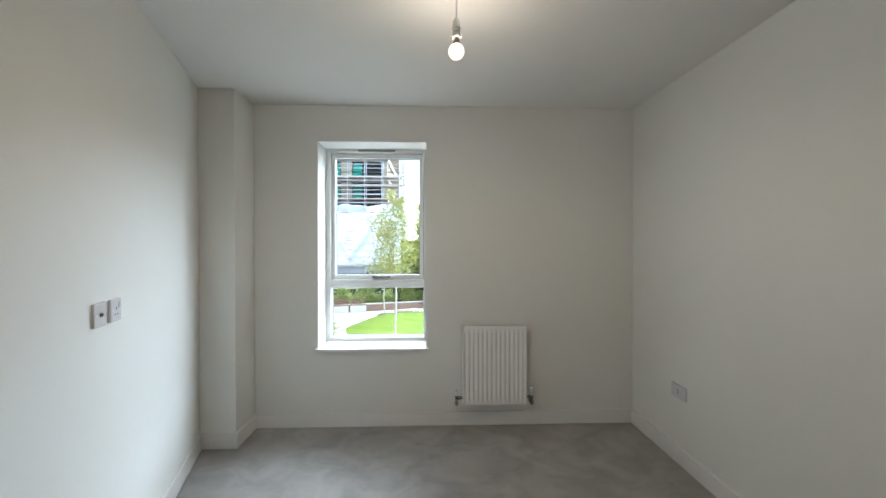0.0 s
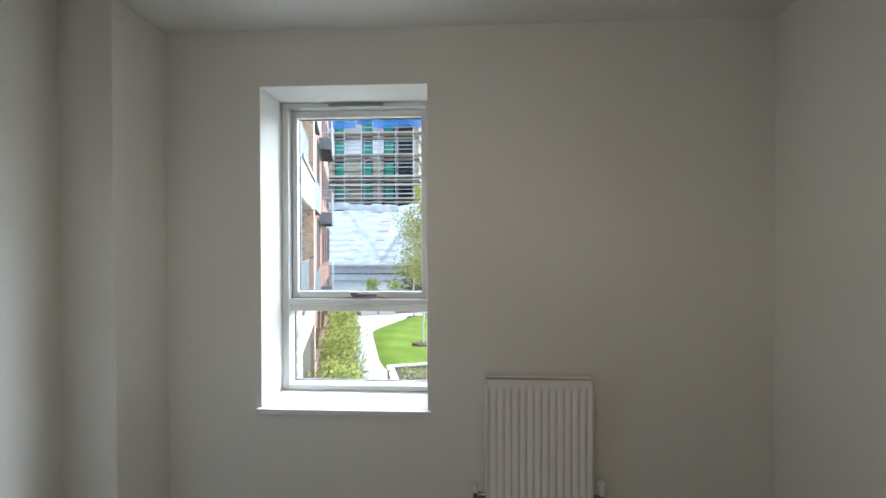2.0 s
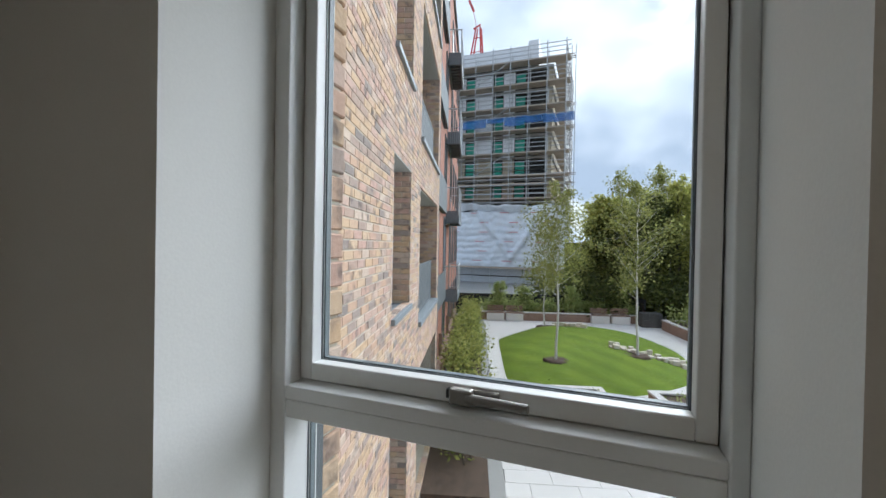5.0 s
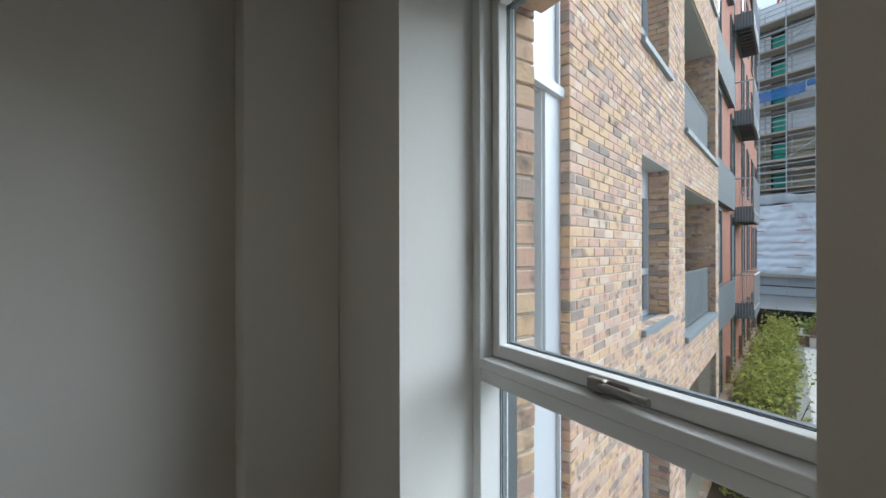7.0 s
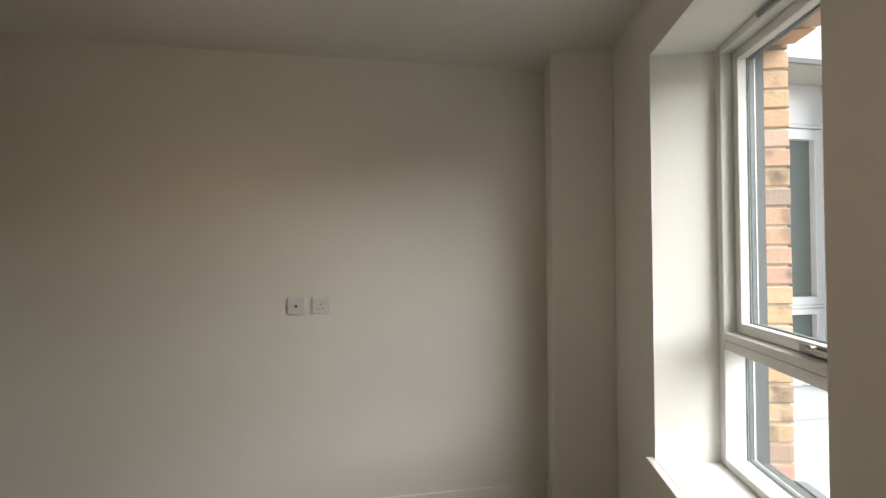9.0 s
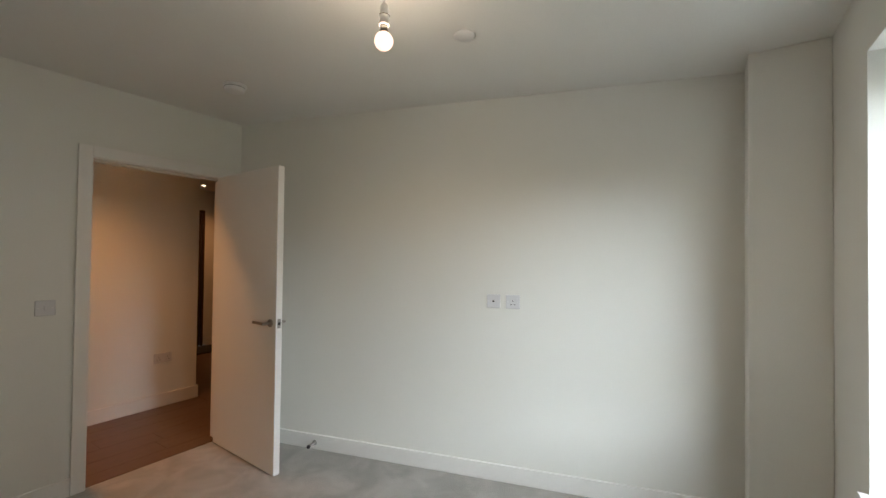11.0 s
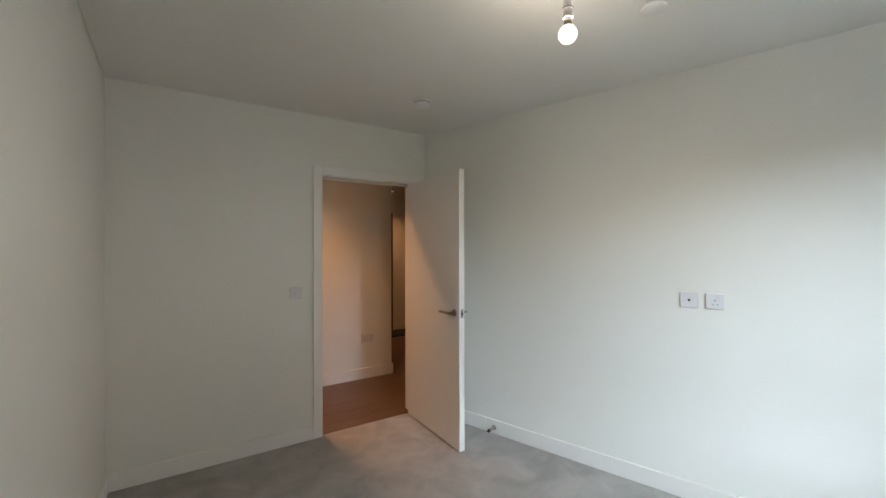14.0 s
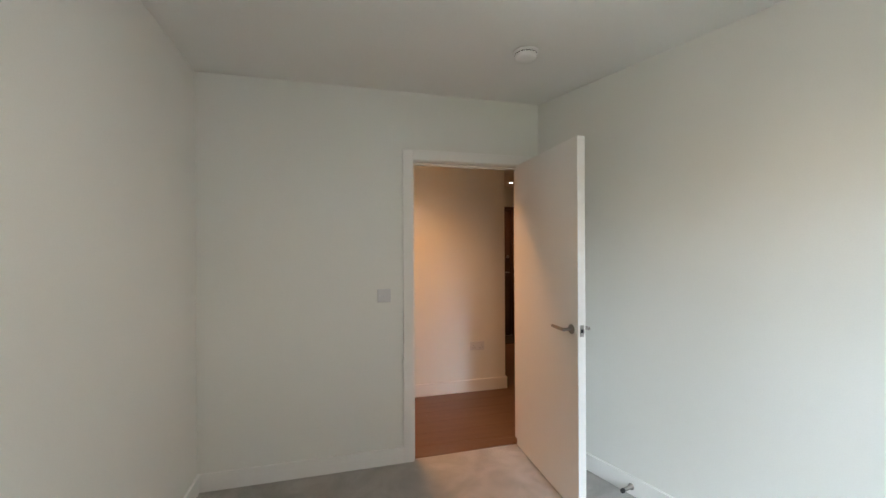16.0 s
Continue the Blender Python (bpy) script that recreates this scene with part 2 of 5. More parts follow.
def brick_material():
    """Buff stock brick, each brick its own tone, with dark kiln smudges."""
    m = bpy.data.materials.new("buff_stock_brick")
    m.use_nodes = True
    n, l = m.node_tree.nodes, m.node_tree.links
    b = n["Principled BSDF"]
    b.inputs["Roughness"].default_value, b.inputs["Specular IOR Level"].default_value = 0.85, 0.2
    oi, ge = n.new("ShaderNodeObjectInfo"), n.new("ShaderNodeNewGeometry")
    add, fr = n.new("ShaderNodeMath"), n.new("ShaderNodeMath")
    fr.operation = 'FRACT'
    l.new(oi.outputs["Random"], add.inputs[0])
    l.new(ge.outputs["Random Per Island"], add.inputs[1])
    l.new(add.outputs[0], fr.inputs[0])
    ramp = n.new("ShaderNodeValToRGB")
    e = ramp.color_ramp.elements
    tones = [(0.0, (0.599, 0.410, 0.252)), (0.22, (0.610, 0.441, 0.295)), (0.42, (0.578, 0.383, 0.268)), (0.58, (0.556, 0.362, 0.289)),
             (0.70, (0.642, 0.504, 0.396)), (0.84, (0.471, 0.331, 0.257)), (0.93, (0.396, 0.315, 0.268)), (1.0, (0.289, 0.242, 0.214))]
    e[0].position, e[0].color = tones[0][0], (*tones[0][1], 1)
    e[1].position, e[1].color = tones[-1][0], (*tones[-1][1], 1)
    for p, c in tones[1:-1]:
        k = e.new(p)
        k.color = (*c, 1)
    l.new(fr.outputs[0], ramp.inputs["Fac"])
    tc = n.new("ShaderNodeTexCoord")
    off = n.new("ShaderNodeVectorMath")
    off.operation = 'ADD'
    comb = n.new("ShaderNodeCombineXYZ")
    sc = n.new("ShaderNodeMath")
    sc.operation = 'MULTIPLY'
    sc.inputs[1].default_value = 37.0
    l.new(fr.outputs[0], sc.inputs[0])
    for k in range(3):
        l.new(sc.outputs[0], comb.inputs[k])
    l.new(tc.outputs["Object"], off.inputs[0])
    l.new(comb.outputs[0], off.inputs[1])
    s1, s2 = n.new("ShaderNodeTexNoise"), n.new("ShaderNodeTexNoise")
    s1.inputs["Scale"].default_value, s1.inputs["Detail"].default_value = 9.0, 3.0
    s2.inputs["Scale"].default_value, s2.inputs["Detail"].default_value = 70.0, 4.0
    l.new(off.outputs[0], s1.inputs["Vector"])
    l.new(off.outputs[0], s2.inputs["Vector"])
    k1 = n.new("ShaderNodeMapRange")
    k1.inputs["From Min"].default_value, k1.inputs["From Max"].default_value = 0.55, 0.74
    l.new(s1.outputs["Fac"], k1.inputs["Value"])
    sm = n.new("ShaderNodeMix")
    sm.data_type = 'RGBA'
    sm.inputs["B"].default_value = (0.17, 0.135, 0.12, 1)
    l.new(k1.outputs["Result"], sm.inputs["Factor"])
    l.new(ramp.outputs["Color"], sm.inputs["A"])
    gr = n.new("ShaderNodeMix")
    gr.data_type, gr.blend_type = 'RGBA', 'MULTIPLY'
    gr.inputs["Factor"].default_value = 1.0
    k2 = n.new("ShaderNodeMapRange")
    k2.inputs["To Min"].default_value, k2.inputs["To Max"].default_value = 0.8, 1.2
    l.new(s2.outputs["Fac"], k2.inputs["Value"])
    l.new(sm.outputs["Result"], gr.inputs["A"])
    l.new(k2.outputs["Result"], gr.inputs["B"])
    l.new(gr.outputs["Result"], b.inputs["Base Color"])
    bp = n.new("ShaderNodeBump")
    bp.inputs["Strength"].default_value, bp.inputs["Distance"].default_value = 0.5, 0.006
    l.new(s2.outputs["Fac"], bp.inputs["Height"])
    l.new(bp.outputs["Normal"], b.inputs["Normal"])
    return m


BRICK = brick_material()


def leaf_material(name, c1, c2):
    m = bpy.data.materials.new(name)
    m.use_nodes = True
    n, l = m.node_tree.nodes, m.node_tree.links
    b = n["Principled BSDF"]
    b.inputs["Roughness"].default_value, b.inputs["Specular IOR Level"].default_value = 0.6, 0.3
    ge = n.new("ShaderNodeNewGeometry")
    ramp = n.new("ShaderNodeValToRGB")
    ramp.color_ramp.elements[0].color, ramp.color_ramp.elements[1].color = (*c1, 1), (*c2, 1)
    l.new(ge.outputs["Random Per Island"], ramp.inputs["Fac"])
    l.new(ramp.outputs["Color"], b.inputs["Base Color"])
    tr = n.new("ShaderNodeBsdfTranslucent")
    l.new(ramp.outputs["Color"], tr.inputs["Color"])
    ms = n.new("ShaderNodeMixShader")
    ms.inputs["Fac"].default_value = 0.6
    l.new(b.outputs["BSDF"], ms.inputs[1])
    l.new(tr.outputs["BSDF"], ms.inputs[2])
    l.new(ms.outputs["Shader"], n["Material Output"].inputs["Surface"])
    return m


BIRCHLEAF = leaf_material("birch_leaves", (0.15, 0.165, 0.045), (0.42, 0.42, 0.14))
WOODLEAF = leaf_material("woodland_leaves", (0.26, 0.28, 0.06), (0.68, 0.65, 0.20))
# dark ivy green; for undergrowth the wood's shade is put into this colour
DARKLEAF = leaf_material("ivy_and_shade_leaves", (0.04, 0.055, 0.015), (0.16, 0.17, 0.045))
HEDGELEAF = leaf_material("hedge_leaves", (0.16, 0.20, 0.05), (0.56, 0.55, 0.16))
SHRUBLEAF = leaf_material("shrub_leaves", (0.22, 0.29, 0.08), (0.60, 0.62, 0.25))


def glass_material():
    m = bpy.data.materials.new("window_glass")
    m.use_nodes = True
    n, l = m.node_tree.nodes, m.node_tree.links
    n.remove(n["Principled BSDF"])
    t, g, f, ms = n.new("ShaderNodeBsdfTransparent"), n.new("ShaderNodeBsdfGlossy"), n.new("ShaderNodeLayerWeight"), n.new("ShaderNodeMixShader")
    t.inputs["Color"].default_value = (0.965, 0.975, 0.97, 1)
    g.inputs["Roughness"].default_value = 0.01
    pw, sc2 = n.new("ShaderNodeMath"), n.new("ShaderNodeMath")
    pw.operation, sc2.operation = 'POWER', 'MULTIPLY_ADD'
    pw.inputs[1].default_value = 5.0
    sc2.inputs[1].default_value, sc2.inputs[2].default_value = 0.35, 0.004
    l.new(f.outputs["Facing"], pw.inputs[0])
    l.new(pw.outputs[0], sc2.inputs[0])
    l.new(sc2.outputs[0], ms.inputs["Fac"])
    l.new(t.outputs["BSDF"], ms.inputs[1])
    l.new(g.outputs["BSDF"], ms.inputs[2])
    l.new(ms.outputs["Shader"], n["Material Output"].inputs["Surface"])
    return m


GLASS = glass_material()
DARKGLASS = mat("dark_room_glass", (0.10, 0.125, 0.12), 0.06, 0.0, var=0.15, scale=0.7, fine=2, bump=0.0, spec=0.8)


def emit_material(name, colour, strength):
    m = bpy.data.materials.new(name)
    m.use_nodes = True
    b = m.node_tree.nodes["Principled BSDF"]
    b.inputs["Base Color"].default_value = (*colour, 1)
    b.inputs["Emission Color"].default_value = (*colour, 1)
    b.inputs["Emission Strength"].default_value = strength
    return m


BULBGLOW = emit_material("lit_bulb_glass", (1.0, 0.66, 0.42), 0.42)
SPOTGLOW = emit_material("lit_spotlight_lens", (1.0, 0.8, 0.5), 2.0)


# ---- building helpers ----
def box(bm, x0, x1, y0, y1, z0, z1, bevel=0.0, segs=2):
    r = bmesh.ops.create_cube(bm, size=1.0)
    vs = r["verts"]
    for v in vs:
        v.co = Vector((x0 + (v.co.x + 0.5) * (x1 - x0), y0 + (v.co.y + 0.5) * (y1 - y0), z0 + (v.co.z + 0.5) * (z1 - z0)))
    if bevel:
        es = list({e for v in vs for e in v.link_edges})
        bmesh.ops.bevel(bm, geom=es, offset=bevel, segments=segs, affect='EDGES', profile=0.5)
    return vs


def tube(bm, a, b, r0, r1=None, sides=10, caps=True):
    a, b = Vector(a), Vector(b)
    r1 = r0 if r1 is None else r1
    q = (b - a).to_track_quat("Z", "Y").to_matrix()
    rings = []
    for p, r in ((a, r0), (b, r1)):
        rings.append([bm.verts.new(p + q @ Vector((math.cos(2 * math.pi * k / sides) * r, math.sin(2 * math.pi * k / sides) * r, 0))) for k in range(sides)])
    for k in range(sides):
        bm.faces.new((rings[0][k], rings[0][(k + 1) % sides], rings[1][(k + 1) % sides], rings[1][k]))
    if caps:
        bm.faces.new(rings[0][::-1])
        bm.faces.new(rings[1])


def lathe(bm, profile, m=None, sides=24):
    """A turned shape about z from (radius, height) pairs."""
    m = m or Matrix()
    rings = []
    for r, z in profile:
        rings.append([bm.verts.new(m @ Vector((math.cos(2 * math.pi * k / sides) * r, math.sin(2 * math.pi * k / sides) * r, z))) for k in range(sides)])
    for i in range(len(rings) - 1):
        for k in range(sides):
            f = bm.faces.new((rings[i][k], rings[i][(k + 1) % sides], rings[i + 1][(k + 1) % sides], rings[i + 1][k]))
            f.smooth = True
    bm.faces.new(rings[0][::-1])
    bm.faces.new(rings[-1])


def part(name, bm, material, parent=None, label="", m=None):
    """Links a bmesh as one mesh object under a thing or part."""
    me = bpy.data.meshes.new(name)
    bmesh.ops.recalc_face_normals(bm, faces=bm.faces)
    bm.to_mesh(me)
    bm.free()
    me.materials.append(material)
    ob = new(name, me)
    if parent:
        ob.parent = parent
    if m is not None:
        ob.matrix_basis = m
    if label:
        ob["label"] = label
    return ob


def boxes(*rows, bevel=0.0):
    bm = bmesh.new()
    for r in rows:
        box(bm, *r, bevel=bevel)
    return bm


def empty(name, m, label, category, group="", kind=""):
    ob = new(name)
    ob.empty_display_size = 0.1
    ob.matrix_basis = m
    return tagged(ob, label, category, group, kind)


def structure(name, bm, material, label="", category="", m=None):
    return tagged(part(name, bm, material, None, label, m), label, category, "", "structure")


# ---- the room ----
H = 2.447                       # ceiling
XR, YD = 3.150, -3.593           # right wall, door wall
LX0, LY0, LX1, LY1 = 0.0, -0.312, 0.939, -3.593   # the slanting wall, from the boxed-in column to the door wall
LANG = math.atan2(LX1 - LX0, LY0 - LY1)        # its slant, about 16 degrees
LLEN = math.hypot(LX1 - LX0, LY1 - LY0)
LEFT = Matrix.Translation((LX1, LY1, 0)) @ Matrix.Rotation(radians(90) + LANG, 4, 'Z')  # x along the wall to the window, y away from the room
WX0, WX1, WZ0, WZ1 = 0.715, 1.538, 0.598, 2.172  # window reveal
DX0, DX1, DZ = 1.074, 1.862, 1.992               # door opening inside its lining

structure("floor", boxes((-0.2, 3.3, YD - 0.02, 0.02, -0.25, 0.0)), CARPET, "grey cut-pile carpet with brushed tracks", "carpet")
structure("ceiling", boxes((-0.4, 3.4, YD - 0.1, 0.3, H, H + 0.25)), CEIL, "plain white painted ceiling", "ceiling")
structure("wall_window", boxes((-0.6, WX0, 0, 0.40, 0, H), (WX1, 3.4, 0, 0.40, 0, H), (WX0, WX1, 0, 0.40, 0, WZ0 - 0.022), (WX0, WX1, 0, 0.40, WZ1, H)),
          PAINT, "off-white painted wall with a deep window reveal", "wall")
structure("wall_right", boxes((XR, XR + 0.12, YD - 0.12, 0, 0, H)), PAINT, "off-white painted plain wall", "wall")
structure("wall_slanting", boxes((0.0, LLEN + 0.35, 0, 0.10, 0, H)), PAINT, "off-white painted wall set at a slant", "wall", m=LEFT)
structure("wall_door", boxes((0.6, DX0 - 0.03, YD - 0.12, YD, 0, H), (DX1 + 0.03, XR, YD - 0.12, YD, 0, H), (DX0 - 0.03, DX1 + 0.03, YD - 0.12, YD, DZ + 0.03, H)),
          PAINT, "off-white painted wall with a doorway", "wall")
structure("column", boxes((-0.3, 0.24, -0.31, 0, 0, H), bevel=0.004), PAINT, "off-white boxed-in column in the corner", "column")

SK, SKT = 0.105, 0.016


def skirting(name, length, m):
    bm = boxes((0, length, -SKT, 0, 0, SK), bevel=0.003)
    return structure(name, bm, GLOSS, "white satin square-edged skirting board", "skirting", m)


skirting("baseboard_slanting", LLEN, LEFT)
skirting("baseboard_column_front", 0.24 + SKT, pose(0.0, -0.31, 0))
skirting("baseboard_column_side", 0.31, pose(0.24, -0.31, 0, 0, 0, 90))
skirting("baseboard_window", XR - 0.24, pose(0.24, 0, 0))
skirting("baseboard_right", -YD, pose(XR, 0, 0, 0, 0, -90))
skirting("baseboard_door", XR - DX1 - 0.075, pose(XR, YD, 0, 0, 0, 180))

# ---- window ----
win = empty("window_1", pose(0, 0, 0), "white framed tilt window over a fixed pane in a deep reveal", "window", kind="structure")
FY = 0.236                      # front of the frame, proud of the sash
FX0, FX1 = 0.752, 1.513         # inner edges of the frame
frame_bm = boxes((WX0, FX0, FY, 0.342, WZ0, WZ1), (FX1, WX1, FY, 0.342, WZ0, WZ1), (FX0, FX1, FY, 0.342, 2.144, WZ1), (FX0, FX1, FY + 0.003, 0.342, 1.034, 1.0705), (FX0, FX1, FY, 0.342, WZ0, 0.628), bevel=0.003)
part("window_frame", frame_bm, UPVC, win)
part("transom_ledge", boxes((FX0, FX1, FY, 0.342, 1.0725, 1.100), bevel=0.003), UPVC, win)
SX0, SX1, SZ0, SZ1, SW, SB = 0.7545, 1.5105, 1.1025, 2.1415, 0.030, 0.036
SY, GY = 0.278, 0.312           # face of the sash, inner face of the glass


def ring(x0, x1, z0, z1, w, y0, y1, bevel=0.0, wz=None):
    wz = wz or w
    return boxes((x0, x0 + w, y0, y1, z0, z1), (x1 - w, x1, y0, y1, z0, z1), (x0 + w, x1 - w, y0, y1, z0, z0 + wz), (x0 + w, x1 - w, y0, y1, z1 - wz, z1), bevel=bevel)


SPACER = mat("dark_spacer_bar", (0.20, 0.235, 0.25), 0.5, 0.0, var=0.05, scale=20, fine=200, bump=0.0)


def glazing(parent, x0, x1, z0, z1):
    """A sealed double unit: inner gasket, two panes and the spacer bar between them, in an opening of that size."""
    part("gasket", ring(x0 - 0.001, x1 + 0.001, z0 - 0.001, z1 + 0.001, 0.0025, GY - 0.003, GY), GASKET, parent)
    part("spacer_bar", ring(x0 - 0.001, x1 + 0.001, z0 - 0.001, z1 + 0.001, 0.004, GY + 0.005, GY + 0.018), SPACER, parent)
    part("outer_gasket", ring(x0 - 0.001, x1 + 0.001, z0 - 0.001, z1 + 0.001, 0.0035, GY + 0.0185, GY + 0.021), GASKET, parent)
    for y in (GY, GY + 0.0215):
        p = part("pane", boxes((x0 - 0.001, x1 + 0.001, y, y + 0.004, z0 - 0.001, z1 + 0.001)), GLASS, parent)
        p.visible_shadow = False


sash = part("sash", ring(SX0, SX1, SZ0, SZ1, SW, SY, 0.3395, 0.003, SB), UPVC, win)
# near-black ring that paints the shade between sash and frame
part("sash_gap_shade", ring(FX0 - 0.001, FX1 + 0.001, 1.099, 2.145, 0.005, SY + 0.010, 0.336), DARK, win)
glazing(sash, SX0 + SW, SX1 - SW, SZ0 + SB, SZ1 - SB)
glazing(win, FX0, FX1, 0.628, 1.034)
part("outer_lining", ring(WX0, WX1, WZ0, WZ1, 0.005, 0.3425, 0.407), GREYMETAL, win, "dark grey outer lining")
part("trickle_vent", boxes((0.98, 1.28, FY - 0.010, FY, 2.150, 2.164), bevel=0.002), SILLMETAL, win, "grey slim trickle vent")
hd = part("window_handle", boxes((1.115, 1.185, SY - 0.007, SY, 1.110, 1.134), bevel=0.002), DULLSTEEL, win, "brushed steel window handle")
part("handle_boss", boxes((1.098, 1.140, SY - 0.026, SY - 0.006, 1.109, 1.137), bevel=0.004), DULLSTEEL, hd)
bm = bmesh.new()
tube(bm, (1.130, SY - 0.022, 1.123), (1.238, SY - 0.030, 1.123), 0.0085, 0.0085, 14)
part("lever", bm, DULLSTEEL, hd)
part("latch_keep", boxes((1.088, 1.100, SY - 0.012, SY + 0.001, 1.114, 1.131), bevel=0.002), DARK, hd)
structure("window_sill", boxes((WX0 - 0.018, WX1 + 0.018, -0.03, 0.0, WZ0 - 0.022, WZ0), (WX0, WX1, 0.0, FY, WZ0 - 0.022, WZ0), bevel=0.003), GLOSS, "white gloss window board with a rounded nosing", "window sill")
structure("outer_sill", boxes((WX0 - 0.01, WX1 + 0.01, 0.365, 0.54, WZ0 - 0.10, WZ0 - 0.06), bevel=0.003), SILLMETAL, "grey metal sill outside the window", "window sill")


# ---- door ----
def lining():
    d = empty("door_frame", pose(0, 0, 0), "white satin door lining with flat architrave", "door frame", kind="structure")
    part("jamb", boxes((DX0 - 0.03, DX0, YD - 0.125, YD + 0.004, 0, DZ), bevel=0.002), GLOSS, d)
    part("jamb", boxes((DX1, DX1 + 0.03, YD - 0.125, YD + 0.004, 0, DZ), bevel=0.002), GLOSS, d)
    part("head", boxes((DX0 - 0.03, DX1 + 0.03, YD - 0.125, YD + 0.004, DZ, DZ + 0.03), bevel=0.002), GLOSS, d)
    part("door_stop_bead", boxes((DX1 - 0.012, DX1, YD - 0.085, YD - 0.045, 0, DZ), bevel=0.002), GLOSS, d)
    part("door_stop_bead", boxes((DX0, DX1, YD - 0.085, YD - 0.045, DZ - 0.012, DZ), bevel=0.002), GLOSS, d)
    part("architrave", boxes((DX1 + 0.006, DX1 + 0.074, YD, YD + 0.016, 0, DZ + 0.074), bevel=0.003), GLOSS, d)
    part("architrave", boxes((DX0 - 0.074, DX0 - 0.006, YD, YD + 0.016, 0, DZ + 0.074), bevel=0.003), GLOSS, d)
    part("architrave", boxes((DX0 - 0.006, DX1 + 0.006, YD, YD + 0.016, DZ + 0.006, DZ + 0.074), bevel=0.003), GLOSS, d)
    part("strike_plate", boxes((DX1 - 0.0015, DX1 + 0.002, YD - 0.04, YD - 0.012, 0.94, 1.0)), STEEL, d)


lining()


def lever_handle(parent, side):
    """Round rose and straight lever; side: +1 or -1, the face of the leaf."""
    y = 0.0 if side > 0 else 0.044
    s = -1 if side > 0 else 1
    bm = bmesh.new()
    lathe(bm, [(0.026, 0), (0.026, 0.006), (0.023, 0.009)], pose(0.740, y, 0.975, 90 * -s, 0, 0))
    h = part("door_handle", bm, STEEL, parent, "brushed steel lever handle")
    bm = bmesh.new()
    tube(bm, (0.740, y, 0.975), (0.740, y + s * 0.052, 0.975), 0.009, 0.009, 12)
    tube(bm, (0.748, y + s * 0.052, 0.975), (0.623, y + s * 0.052, 0.975), 0.0095, 0.0095, 12)
    part("lever", bm, STEEL, h)


# leaf: x from the hinge to the free edge, y its thickness away from the doorway's face
DOOR = Matrix.Translation((1.121, YD + 0.006, 0)) @ Matrix.Rotation(radians(87.6), 4, 'Z')
door = empty("door_1", DOOR, "white flush door with a steel lever handle, standing open into the room", "door", kind="structure")
part("leaf", boxes((0.0, 0.800, 0.0, 0.044, 0.008, 1.995), bevel=0.0025), GLOSS, door)
lever_handle(door, 1)
lever_handle(door, -1)
part("latch_plate", boxes((0.799, 0.8015, 0.011, 0.033, 0.945, 1.005)), STEEL, door, "steel latch plate with a bolt")
part("latch_bolt", boxes((0.801, 0.810, 0.016, 0.028, 0.966, 0.984), bevel=0.002), DARK, door)
for z in (0.22, 1.0, 1.78):
    bm = bmesh.new()
    tube(bm, (-0.002, 0.049, z - 0.05), (-0.002, 0.049, z + 0.05), 0.006, 0.006, 10)
    part("hinge", bm, STEEL, door)


# ---- hall beyond the door ----
HC = 2.40
HY = -4.73
structure("floor_hall", boxes((-2.2, 3.4, -7.3, YD - 0.03, -0.25, -0.02)), SOFFIT, "screed below the hall boards", "floor")
structure("ceiling_hall", boxes((-2.2, 3.4, -7.3, YD - 0.12, HC, HC + 0.2)), CEIL, "plain white hall ceiling", "ceiling")
structure("wall_hall_front", boxes((0.70, 3.4, HY - 0.12, HY, 0, HC)), PAINT, "off-white hall wall in warm lamplight", "wall")
structure("wall_hall_side", boxes((0.70, 0.82, -7.0, HY - 0.12, 0, HC)), PAINT, "off-white painted hall wall", "wall")
structure("wall_hall_end", boxes((-2.1, -0.47, -7.12, -7.0, 0, HC), (0.46, 0.81, -7.12, -7.0, 0, HC), (-0.47, 0.46, -7.12, -7.0, 2.08, HC)), PAINT, "off-white end wall around the entrance door", "wall")
structure("wall_hall_west", boxes((-1.5, -1.38, -7.0, -3.4, 0, HC)), PAINT, "off-white painted hall wall", "wall")
structure("wall_hall_back", boxes((-1.5, 0.6, -3.72, -3.60, 0, HC)), PAINT, "off-white painted hall wall", "wall")
structure("wall_hall_east", boxes((3.2, 3.32, HY, YD - 0.12, 0, HC)), PAINT, "off-white painted hall wall", "wall")
structure("baseboard_hall_front", boxes((0.684, 3.2, HY, HY + SKT, -0.004, SK + 0.01), (0.684, 0.70, -7.0, HY, -0.004, SK + 0.01), bevel=0.003), GLOSS, "white satin skirting board in the hall", "skirting")
structure("baseboard_hall_end", boxes((-1.38, -0.53, -7.0, -7.0 + SKT, -0.004, SK + 0.01), bevel=0.003), GLOSS, "white satin skirting board in the hall", "skirting")
entrance = empty("door_2", pose(0, 0, 0), "dark-stained entrance door with steel furniture at the hall end", "door", kind="structure")
part("leaf", boxes((-0.43, 0.42, -7.07, -7.02, -0.012, 2.03), bevel=0.003), DARKDOOR, entrance)
part("jamb", boxes((-0.47, -0.43, -7.12, -6.985, 0, 2.08), bevel=0.003), DARKDOOR, entrance)
part("jamb", boxes((0.42, 0.46, -7.12, -6.985, 0, 2.08), bevel=0.003), DARKDOOR, entrance)
part("head", boxes((-0.43, 0.42, -7.12, -6.985, 2.03, 2.08), bevel=0.003), DARKDOOR, entrance)
bm = bmesh.new()
tube(bm, (-0.37, -7.02, 1.02), (-0.37, -6.96, 1.02), 0.009)
tube(bm, (-0.38, -6.965, 1.02), (-0.25, -6.965, 1.02), 0.01)
part("door_handle", bm, STEEL, entrance, "steel lever handle")
bm = bmesh.new()
